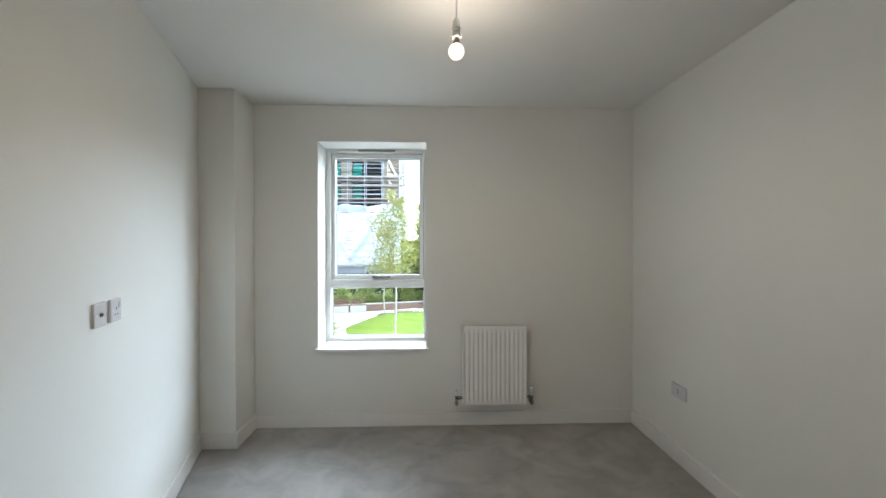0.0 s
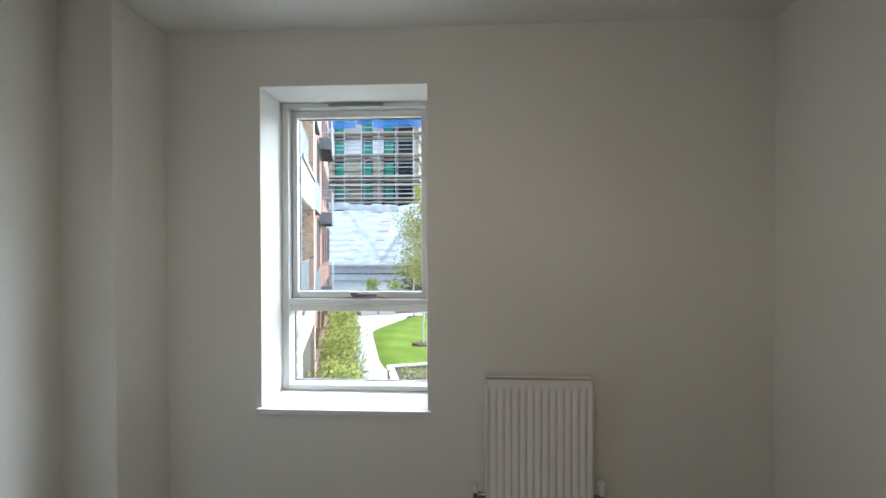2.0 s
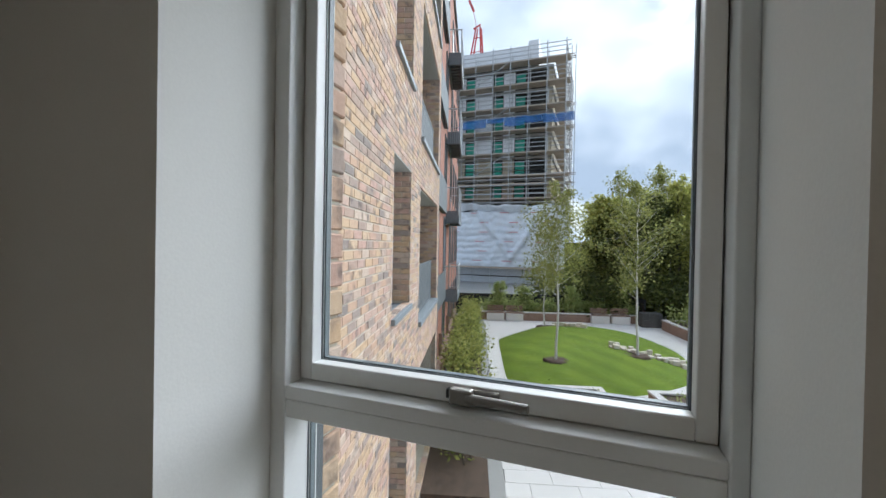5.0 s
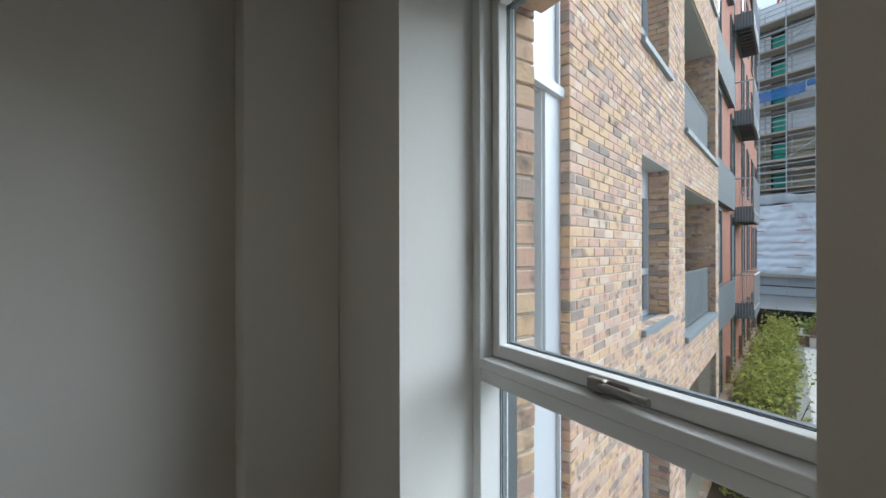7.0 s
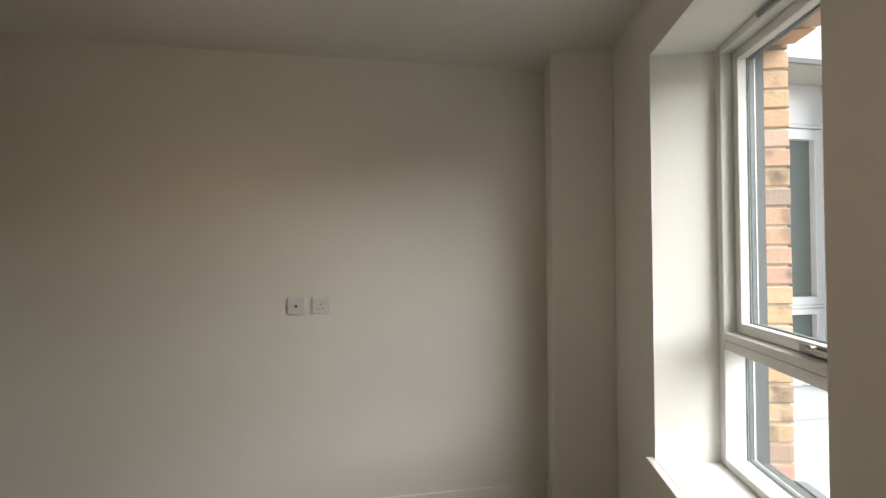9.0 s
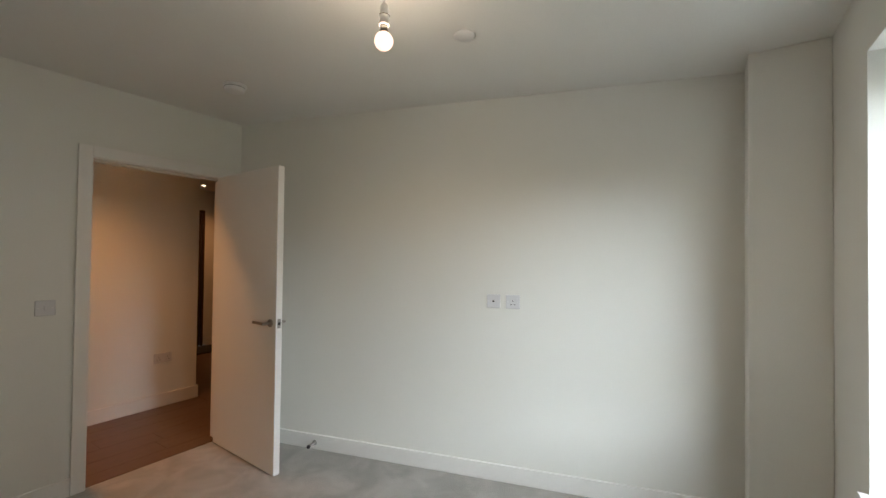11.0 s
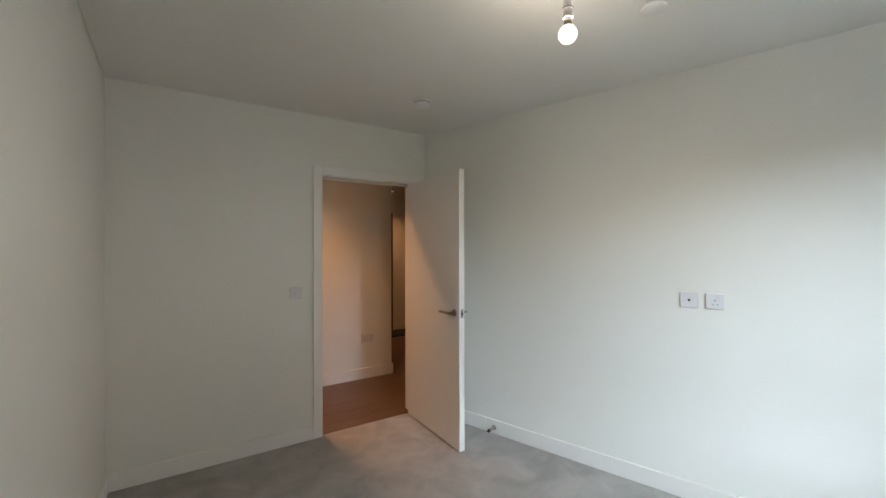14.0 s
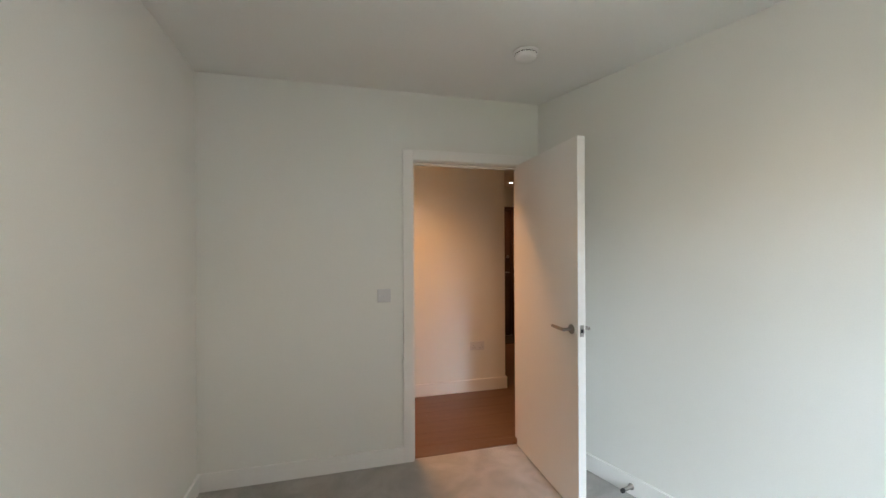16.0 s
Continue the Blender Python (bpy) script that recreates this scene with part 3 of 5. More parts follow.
lathe(bm, [(0.025, 0), (0.025, 0.012), (0.012, 0.03)], pose(-0.37, -7.02, 1.27, -90, 0, 0))
part("thumb_turn", bm, STEEL, entrance, "steel thumb-turn lock")
tagged(part("doormat", boxes((-0.75, 0.1, -6.93, -6.45, -0.002, 0.012), bevel=0.004), MATTING), "dark coir doormat on the hall boards", "doormat")


# ---- electrical plates ----
def plate(name, w, m, label, kind_of):
    """A wall plate: x across, z up, its back on y = 0, facing -y."""
    ob = empty(name, m, label, "socket" if kind_of != "switch" else "light switch")
    body = part("plate", boxes((-w / 2, w / 2, -0.011, 0, -0.043, 0.043), bevel=0.003), PLATE, ob)
    for sx in (-1, 1):
        bm = bmesh.new()
        lathe(bm, [(0.0032, 0), (0.0032, 0.0012)], pose(sx * (w / 2 - 0.013), -0.011, 0, 90, 0, 0), 10)
        part("screw_cap", bm, PLASTIC, ob)
    if kind_of == "coax":
        bm = bmesh.new()
        lathe(bm, [(0.0075, 0), (0.0075, 0.006), (0.005, 0.006), (0.005, 0.004)], pose(0, -0.011, 0, 90, 0, 0), 14)
        part("aerial_outlet", bm, STEEL, ob, "metal aerial outlet")
        part("pin", boxes((-0.005, 0.005, -0.0175, -0.017, -0.004, 0.004)), DARK, ob)
    if kind_of in ("single", "double"):
        for cx in ((0,) if kind_of == "single" else (-0.037, 0.037)):
            part("socket_slot", boxes((cx - 0.0025, cx + 0.0025, -0.0116, -0.0105, 0.002, 0.010)), DARK, ob)
            for dx in (-0.011, 0.011):
                part("socket_slot", boxes((cx + dx - 0.0035, cx + dx + 0.0035, -0.0116, -0.0105, -0.019, -0.0145)), DARK, ob)
            rx = cx + (0.022 if kind_of == "single" else (0.022 if cx > 0 else -0.022))
            part("rocker", boxes((rx - 0.006, rx + 0.006, -0.0145, -0.009, 0.008, 0.028), bevel=0.0015), PLATE, ob)
    if kind_of == "switch":
        part("rocker", boxes((-0.0065, 0.0065, -0.0155, -0.009, -0.012, 0.012), bevel=0.0015), PLATE, ob)
    if kind_of == "data":
        for k in (-1, 0, 1):
            part("port", boxes((-0.008, 0.000, -0.0116, -0.0105, k * 0.012 - 0.0035, k * 0.012 + 0.0035)), DARK, ob)
        part("rocker", boxes((0.02, 0.032, -0.0135, -0.009, -0.010, 0.010), bevel=0.0015), PLATE, ob)
    return ob


def on_left(y, z):
    """A place on the slanting wall at that y, facing the room."""
    along = (y - LY1) / math.cos(LANG)
    return LEFT @ pose(along, 0, z)


plate("aerial_plate", 0.086, on_left(-1.63, 1.137), "white square aerial outlet plate on the wall", "coax")
plate("single_socket", 0.086, on_left(-1.512, 1.137), "white single power socket with a switch", "single")
plate("light_switch", 0.086, pose(2.06, YD, 1.105, 0, 0, 180), "white single rocker light switch beside the door", "switch")
plate("double_outlet", 0.146, pose(XR, -0.60, 0.455, 0, 0, -90), "white double outlet plate with small ports", "data")
plate("double_socket", 0.146, pose(1.0, HY, 0.445, 0, 0, 180), "white double power socket low on the hall wall", "double")

# ---- radiator ----
RX0, RX1, RZ0, RZ1 = 1.810, 2.292, 0.194, 0.783
rad = empty("radiator", pose(0, 0, 0), "white ribbed steel panel radiator under the window wall", "radiator")


def panel(y0, y1):
    """A pressed panel with vertical flutes on its room side."""
    bm = bmesh.new()
    flutes, k = 14, 8
    z_in, z_out = [RZ0, RZ0 + 0.028, RZ0 + 0.045, RZ1 - 0.055, RZ1 - 0.038, RZ1 - 0.004], [0, 0, 1, 1, 0, 0]
    n = flutes * k
    grid = []
    for z, on in zip(z_in, z_out):
        row = []
        for i in range(n + 1):
            x = RX0 + 0.006 + (RX1 - RX0 - 0.012) * i / n
            dip = 0.011 * on * (0.5 - 0.5 * math.cos(2 * math.pi * i / k)) ** 2
            row.append(bm.verts.new((x, y0 + dip, z)))
        grid.append(row)
    for a in range(len(grid) - 1):
        for i in range(n):
            f = bm.faces.new((grid[a][i], grid[a][i + 1], grid[a + 1][i + 1], grid[a + 1][i]))
            f.smooth = True
    box(bm, RX0 + 0.006, RX1 - 0.006, y0 + 0.0095, y1, RZ0 + 0.001, RZ1 - 0.005)
    return bm


part("front_panel", panel(-0.112, -0.096), ENAMEL, rad)
part("back_panel", boxes((RX0 + 0.006, RX1 - 0.006, -0.052, -0.038, RZ0, RZ1 - 0.005), bevel=0.003), ENAMEL, rad)
for x in (RX0, RX1 - 0.004):
    part("side_panel", boxes((x, x + 0.004, -0.114, -0.036, RZ0 + 0.006, RZ1), bevel=0.0015), ENAMEL, rad)
part("grille", boxes((RX0 + 0.004, RX1 - 0.004, -0.110, -0.100, RZ1 - 0.004, RZ1 + 0.001), (RX0 + 0.004, RX1 - 0.004, -0.052, -0.038, RZ1 - 0.004, RZ1 + 0.001)), ENAMEL, rad)
# dark block between the panels, coloured as the shade under the bars
part("grille_shade", boxes((RX0 + 0.004, RX1 - 0.004, -0.100, -0.052, RZ1 - 0.030, RZ1 - 0.007)), DARK, rad, "near-black block painting the shade below the grille")
bm = bmesh.new()
for i in range(38):
    x = RX0 + 0.012 + (RX1 - RX0 - 0.024) * i / 37
    box(bm, x - 0.0024, x + 0.0024, -0.101, -0.051, RZ1 - 0.007, RZ1 - 0.003)
part("grille_bars", bm, ENAMEL, rad)
for x in (RX0 + 0.09, RX1 - 0.09):
    part("bracket", boxes((x - 0.02, x + 0.02, -0.040, 0.0, RZ0 + 0.04, RZ1 - 0.06), bevel=0.002), ENAMEL, rad)
for sx, x in ((-1, RX0), (1, RX1)):
    bm = bmesh.new()
    tube(bm, (x, -0.075, 0.235), (x + sx * 0.045, -0.075, 0.235), 0.010, 0.010, 12)
    tube(bm, (x + sx * 0.018, -0.075, 0.235), (x + sx * 0.034, -0.075, 0.235), 0.0145, 0.0145, 6)
    tube(bm, (x + sx * 0.045, -0.075, 0.250), (x + sx * 0.045, -0.075, 0.180), 0.011, 0.009, 12)
    tube(bm, (x + sx * 0.045, -0.075, 0.205), (x + sx * 0.045, -0.075, 0.185), 0.0145, 0.0145, 6)
    valve = part("valve", bm, DARKCHROME, rad, "chrome radiator valve")
    bm = bmesh.new()
    tube(bm, (x + sx * 0.045, -0.078, 0.182), (x + sx * 0.045, 0.0, 0.182), 0.0075, 0.0075, 10)
    part("pipe", bm, DARKCHROME, valve)
    bm = bmesh.new()
    if sx > 0:
        lathe(bm, [(0.012, 0.0), (0.018, 0.006), (0.0185, 0.03), (0.019, 0.055), (0.016, 0.062)], pose(x + 0.045, -0.075, 0.25), 18)
    else:
        lathe(bm, [(0.011, 0.0), (0.013, 0.004), (0.012, 0.035), (0.009, 0.04)], pose(x - 0.045, -0.075, 0.25), 16)
    part("valve_cap", bm, PLASTIC, valve, "white plastic valve head")

# ---- ceiling fittings and door stop ----
pend = empty("pendant_lamp", pose(BULB.x, BULB.y, 0), "bare lit bulb in a white pendant holder on a flex", "lamp")
bm = bmesh.new()
lathe(bm, [(0.042, H - 0.0005), (0.042, H - 0.012), (0.030, H - 0.024), (0.008, H - 0.032)], None, 24)
part("ceiling_rose", bm, PLASTIC, pend)
bm = bmesh.new()
tube(bm, (0, 0, H - 0.03), (0, 0, 2.308), 0.0032, 0.0032, 8)
part("flex", bm, PLASTIC, pend)
bm = bmesh.new()
lathe(bm, [(0.006, 2.318), (0.012, 2.312), (0.0155, 2.296), (0.0165, 2.285), (0.0165, 2.276), (0.019, 2.276), (0.019, 2.270), (0.0165, 2.269), (0.0165, 2.246), (0.019, 2.245), (0.019, 2.240), (0.0155, 2.239)], None, 20)
part("lamp_holder", bm, PLASTIC, pend)
# added dark rings whose colour stands for the shade in the holder's gaps
for z in (2.2760, 2.2445):
    bm = bmesh.new()
    lathe(bm, [(0.0168, z), (0.0198, z - 0.001), (0.0198, z - 0.004), (0.0168, z - 0.005)], None, 20)
    part("holder_gap_shade", bm, DARKCHROME, pend, "dark ring painting the shaded gap in the holder")
bm = bmesh.new()
lathe(bm, [(0.013, 2.240), (0.013, 2.226), (0.0160, 2.2115)], None, 20)
part("bulb_cap", bm, DARKCHROME, pend, "metal bulb cap")
bm = bmesh.new()
prof = [(0.033 * math.sin(radians(a)), 2.183 + 0.033 * math.cos(radians(a))) for a in range(28, 177, 12)]
lathe(bm, prof, None, 24)
bulb = part("bulb", bm, BULBGLOW, pend, "glowing frosted bulb")
bulb.visible_shadow = False
det = empty("smoke_alarm", pose(1.394, -2.89, 0), "round white smoke alarm on the ceiling", "smoke alarm")
bm = bmesh.new()
lathe(bm, [(0.066, H - 0.0005), (0.066, H - 0.010), (0.060, H - 0.012)], None, 32)
part("base", bm, PLASTIC, det)
bm = bmesh.new()
lathe(bm, [(0.056, H - 0.012), (0.058, H - 0.018), (0.054, H - 0.034), (0.044, H - 0.040), (0.010, H - 0.042)], None, 32)
part("cover", bm, PLASTIC, det)
bm = bmesh.new()
lathe(bm, [(0.0585, H - 0.016), (0.0585, H - 0.018)], None, 32)
part("vent_slot", bm, DARK, det)
bm = bmesh.new()
lathe(bm, [(0.050, H - 0.0005), (0.050, H - 0.005), (0.046, H - 0.008), (0.006, H - 0.009)], pose(1.14, -1.42, 0), 32)
tagged(part("blanking_disc", bm, PLASTIC), "flat round white cover disc on the ceiling", "ceiling cover")
stop = empty("door_stop", on_left(-2.885, 0.05), "small steel door stop fixed to the skirting", "door stop")
bm = bmesh.new()
lathe(bm, [(0.018, SKT), (0.018, SKT + 0.005), (0.010, SKT + 0.007), (0.010, SKT + 0.07)], pose(0, 0, 0, 90, 0, 0), 16)
part("stem", bm, STEEL, stop)
bm = bmesh.new()
lathe(bm, [(0.012, SKT + 0.069), (0.013, SKT + 0.073), (0.012, SKT + 0.085), (0.008, SKT + 0.088)], pose(0, 0, 0, 90, 0, 0), 16)
part("rubber_buffer", bm, DARK, stop, "black rubber buffer")
for x, y in ((-0.22, -6.55), (1.88, -3.98)):
    sp = empty("downlight", pose(x, y, 0), "small recessed warm downlight in the hall ceiling", "downlight", "hall downlights")
    bm = bmesh.new()
    lathe(bm, [(0.042, HC - 0.0005), (0.042, HC - 0.006), (0.030, HC - 0.006)], None, 24)
    part("bezel", bm, PLASTIC, sp)
    bm = bmesh.new()
    lathe(bm, [(0.028, HC - 0.0065), (0.022, HC - 0.008)], None, 20)
    part("lens", bm, SPOTGLOW, sp, "glowing lens")
bm = boxes((DX0, DX1, YD - 0.125, YD - 0.02, -0.02, 0.004), bevel=0.002)
structure("threshold", bm, OAKFLOOR, "brown threshold strip under the door", "threshold")


# ---- outside: brickwork ----
WANG = 16.3
WING = Matrix.Translation((-0.775, 3.685, 0)) @ Matrix.Rotation(radians(90 + WANG), 4, 'Z')   # x along the wing's face, y into the building
GZ = -3.1                       # courtyard level
COURSE, BL = 0.075, 0.215


def brick_mesh(length, depth):
    """One brick, its face on y = 0, starting at x = 0, with softened arrises."""
    bm = bmesh.new()
    c = 0.004
    back = [bm.verts.new((x, depth, z)) for x, z in ((0, 0), (length, 0), (length, 0.065), (0, 0.065))]
    mid = [bm.verts.new((x, c, z)) for x, z in ((0, 0), (length, 0), (length, 0.065), (0, 0.065))]
    face = [bm.verts.new((x, 0, z)) for x, z in ((c, c), (length - c, c), (length - c, 0.065 - c), (c, 0.065 - c))]
    for a, b in ((back, mid), (mid, face)):
        for k in range(4):
            bm.faces.new((a[k], a[(k + 1) % 4], b[(k + 1) % 4], b[k]))
    bm.faces.new(face)
    bm.faces.new(back[::-1])
    bmesh.ops.recalc_face_normals(bm, faces=bm.faces)
    me = bpy.data.meshes.new("brick")
    bm.to_mesh(me)
    bm.free()
    me.materials.append(BRICK)
    return me


BRICKS = {}
LATER = []                      # brick rows to be laid at the end of the script


def lay(parent, m, x0, x1, z0, z1, openings, near, depth=0.1):
    """Stretcher bond on the plane y = 0 of m; bricks inside near = (x, x, z, z) are parts, the others one joined mesh."""
    rng = random.Random(5)
    verts, faces = [], []
    rows = int(round((z1 - z0) / COURSE))
    for r in range(rows):
        z = z0 + r * COURSE
        spans = [(x0, x1)]
        for a, b, c, d in openings:
            if c < z + 0.04 < d:
                spans = [q for s, e in spans for q in ((s, min(e, a)), (max(s, b), e)) if q[1] - q[0] > 0.03]
        for s, e in spans:
            x = x0 - (BL + 0.01) * 0.5 * (r % 2)
            while x < e:
                a, b = max(x, s), min(x + BL, e)
                x += BL + 0.01
                if b - a < 0.03:
                    continue
                out = rng.uniform(-0.0025, 0.0025)
                if near and near[0] < a < near[1] and near[2] < z < near[3]:
                    key = (round((b - a) / 0.02), depth)
                    if key not in BRICKS:
                        BRICKS[key] = brick_mesh(b - a, depth)
                    ob = new("brick", BRICKS[key])
                    ob.parent = parent
                    ob.matrix_basis = m @ Matrix.Translation((a, out, z))
                else:
                    n, c = len(verts), 0.004
                    for px, py, pz in ((a, c, z), (b, c, z), (b, c, z + 0.065), (a, c, z + 0.065), (a + c, 0, z + c), (b - c, 0, z + c), (b - c, 0, z + 0.065 - c), (a + c, 0, z + 0.065 - c),
                                       (a, depth, z), (b, depth, z), (b, depth, z + 0.065), (a, depth, z + 0.065)):
                        verts.append(tuple(m @ Vector((px, py + out, pz))))
                    for i in range(4):
                        j = (i + 1) % 4
                        faces += [(n + i, n + j, n + 4 + j, n + 4 + i), (n + 8 + i, n + 8 + j, n + j, n + i)]
                    faces.append((n + 4, n + 5, n + 6, n + 7))
    if verts:
        me = bpy.data.meshes.new("brick_courses")
        me.from_pydata(verts, [], faces)
        me.materials.append(BRICK)
        ob = new("brick_courses", me)
        ob.parent = parent
        tagged(ob, kind="stuff")


# ---- the outer leaf of our own wall ----
own = empty("brick_outer_wall", pose(0, 0, 0), "buff stock brick outer wall around the window", "brick wall", kind="structure")
OX0, OX1 = 0.698, 1.553
part("mortar_bed", boxes((0.30, OX0 - 0.008, 0.408, 0.500, GZ, 5.0), (OX1 + 0.008, 3.4, 0.408, 0.500, GZ, 5.0), (OX0 - 0.008, OX1 + 0.008, 0.408, 0.500, GZ, WZ0 - 0.06), (OX0 - 0.008, OX1 + 0.008, 0.408, 0.500, WZ1 + 0.02, 5.0)), MORTAR, own)
LATER.append((own, pose(OX0, 0.402, 0, 0, 0, 90), 0.0, 0.108, 0.0, 2.25, [], (-1, 1, -1, 3), 0.09))
LATER.append((own, pose(3.2, 0.512, 0, 0, 0, 180), 0.0, 2.47, 0.0, 2.7, [(3.2 - OX1, 3.2 - OX0, WZ0 - 0.06, WZ1 + 0.02)], None, 0.09))

# ---- the wing across the corner ----
S0, S1, TOPZ = -1.965, 5.45, 9.0
ST = 3.0
W_OPEN = [(-0.20, 1.02, 0.565 + ST * k, 2.40 + ST * k) for k in (-1, 0, 1, 2)]
L_OPEN = [(2.0, 5.08, 0.04 + ST * k, 2.33 + ST * k) for k in (-1, 0, 1, 2)]
wing = empty("brick_wing", WING, "buff stock brick apartment wing with deep windows and loggias", "apartment building")


def pierced(x0, x1, z0, z1, opens, y0, y1):
    xs = sorted({x0, x1, *[v for o in opens for v in o[:2]]})
    zs = sorted({z0, z1, *[min(max(v, z0), z1) for o in opens for v in o[2:]]})
    bm = bmesh.new()
    for a, b in zip(xs, xs[1:]):
        for c, d in zip(zs, zs[1:]):
            if d - c > 1e-4 and not any(o[0] <= a + 1e-4 and b <= o[1] + 1e-4 and o[2] <= c + 1e-4 and d <= o[3] + 1e-4 for o in opens):
                box(bm, a, b, y0, y1, c, d)
    return bm


part("wall", pierced(S0, S1, GZ, TOPZ, W_OPEN + L_OPEN, 0.006, 0.32), MORTAR, wing)
part("body", boxes((S0, S1, 2.0, 6.0, GZ, TOPZ), (S0, -0.24, 0.32, 2.0, GZ, TOPZ), (1.06, 1.96, 0.32, 2.0, GZ, TOPZ), (5.12, S1, 0.32, 2.0, GZ, TOPZ)), MORTAR, wing)
part("roof", boxes((S0 - 0.05, S1 + 0.05, -0.05, 6.0, TOPZ, TOPZ + 0.15), bevel=0.01), GREYMETAL, wing)
LATER.append((wing, pose(0, 0, 0), S0, S1, -3.30, TOPZ, W_OPEN + L_OPEN, (-1.2, 0.6, 0.2, 3.1), 0.1))
for a, b, c, d in W_OPEN:
    w = part("window", boxes((a, a + 0.06, 0.24, 0.32, c, d), (b - 0.06, b, 0.24, 0.32, c, d), (a + 0.06, b - 0.06, 0.24, 0.32, d - 0.36, d), (a + 0.06, b - 0.06, 0.24, 0.32, c + 0.52, c + 0.60),
                             (a + 0.06, b - 0.06, 0.24, 0.32, c, c + 0.07), bevel=0.004), CLAD, wing, "pale grey framed window")
    part("pane", boxes((a + 0.05, b - 0.05, 0.29, 0.30, c + 0.05, d - 0.34)), DARKGLASS, w)
    part("sill", boxes((a - 0.03, b + 0.03, -0.045, 0.25, c - 0.055, c + 0.012), bevel=0.004), SILLMETAL, wing, "grey metal sill")
    part("lintel", boxes((a, b, 0.004, 0.24, d - 0.012, d + 0.01)), SOFFIT, wing)
    if d < 6 and c > -3:
        LATER.append((wing, pose(b - 0.012, 0.24, 0, 0, 0, -90), 0.0, 0.235, c + 0.05, d - 0.02, [], None, 0.02))
for i, (a, b, c, d) in enumerate(L_OPEN):
    part("loggia_soffit", boxes((a + 0.002, b - 0.002, 0.03, 1.9, d - 0.022, d - 0.004), bevel=0.003), SOFFIT, wing, "grey board soffit")
    part("loggia_floor", boxes((a + 0.002, b - 0.002, 0.33, 1.9, c - 0.2, c + 0.006)), CONCRETE, wing)
    part("loggia_back", boxes((a + 0.002, b - 0.002, 1.9, 1.99, c, d)), DARKGLASS, wing, "dark glazed back of the loggia")
    if c > -2:
        part("loggia_sill", boxes((a - 0.03, b + 0.03, -0.05, 0.30, c + 0.02, c + 0.10), bevel=0.004), SILLMETAL, wing, "grey metal sill")
        rail = part("railing", boxes((a + 0.02, b - 0.25, 0.10, 0.13, c + 0.96, c + 1.0), (a + 0.02, b - 0.25, 0.105, 0.125, c + 0.14, c + 0.18), bevel=0.003), GREYMETAL, wing, "grey metal balustrade")
        bm = bmesh.new()
        n = 46
        for k in range(n):
            x = a + 0.03 + (b - a - 0.30) * k / (n - 1)
            box(bm, x - 0.026, x + 0.026, 0.109, 0.121, c + 0.16, c + 0.98)
        part("baluster_panel", bm, GREYMETAL, rail)
    if c < 6 and d > 0:
        LATER.append((wing, pose(b - 0.012, 1.9, 0, 0, 0, -90), 0.0, 1.895, c + 0.1, d, [], None, 0.02))
LATER.append((wing, pose(S0 - 0.012, 0.30, 0, 0, 0, -90), 0.0, 0.30, -3.30, 5.5, [], None, 0.09))

# ---- grey metal bay between our wall and the wing ----
CLA = WING @ Matrix.Translation((0, 0.07, 0))
bay = empty("metal_clad_bay", CLA, "pale grey standing-seam metal bay with a recessed window", "cladding")
C0 = -3.25
RE, WD = -2.205, 0.235           # edge of the window recess, depth of its window
part("cladding", boxes((C0, S0 - 0.004, 0, 0.02, 2.53, 6.0), (C0, S0 - 0.004, 0, 0.02, GZ, 0.49), (RE, S0 - 0.004, 0, 0.02, 0.49, 2.46)), CLAD, bay)
for z in (2.46, 0.485):
    part("trim", boxes((C0, S0 - 0.004, -0.035, 0.02, z, z + 0.07), bevel=0.004), CLAD, bay)
for x in (-2.04, -2.45, -2.86):
    for z0, z1 in ((2.535, 6.0), (GZ, 0.48)):
        part("standing_seam", boxes((x - 0.008, x + 0.008, -0.028, 0.0, z0, z1), bevel=0.003), CLAD, bay)
part("reveal", boxes((RE - 0.02, RE, 0.02, WD + 0.08, 0.555, 2.46)), CLAD, bay)
part("recess_soffit", boxes((C0, RE - 0.02, 0.02, WD + 0.08, 2.445, 2.46)), SOFFIT, bay, "grey soffit over the recess")
part("recess_sill", boxes((C0, RE - 0.02, 0.02, WD + 0.08, 0.54, 0.556)), CLAD, bay)
FR = RE - 0.02
w = part("window", boxes((FR - 0.055, FR, WD, WD + 0.08, 0.56, 2.165), (C0, FR - 0.055, WD, WD + 0.08, 2.10, 2.165), (C0, FR - 0.055, WD, WD + 0.08, 1.0, 1.11), (C0, FR - 0.055, WD, WD + 0.08, 0.56, 0.62), bevel=0.003), CLAD, bay, "pale grey framed window")
part("spandrel_panel", boxes((C0, FR, WD + 0.004, WD + 0.08, 2.195, 2.444), bevel=0.002), CLAD, w)
part("cover_strip", boxes((C0, FR, WD - 0.004, WD + 0.08, 2.170, 2.191), bevel=0.002), CLAD, w)
part("sash_joint", boxes((C0, FR, WD - 0.0015, WD + 0.001, 1.036, 1.042), (C0, FR, WD - 0.0015, WD + 0.001, 1.060, 1.064)), SILLMETAL, w)
part("pane", boxes((C0, FR - 0.05, WD + 0.035, WD + 0.04, 0.60, 2.12)), DARKGLASS, w)
part("backing", boxes((C0, S0, 0.40, 0.5, GZ, 6.0)), DARKVOID, bay)

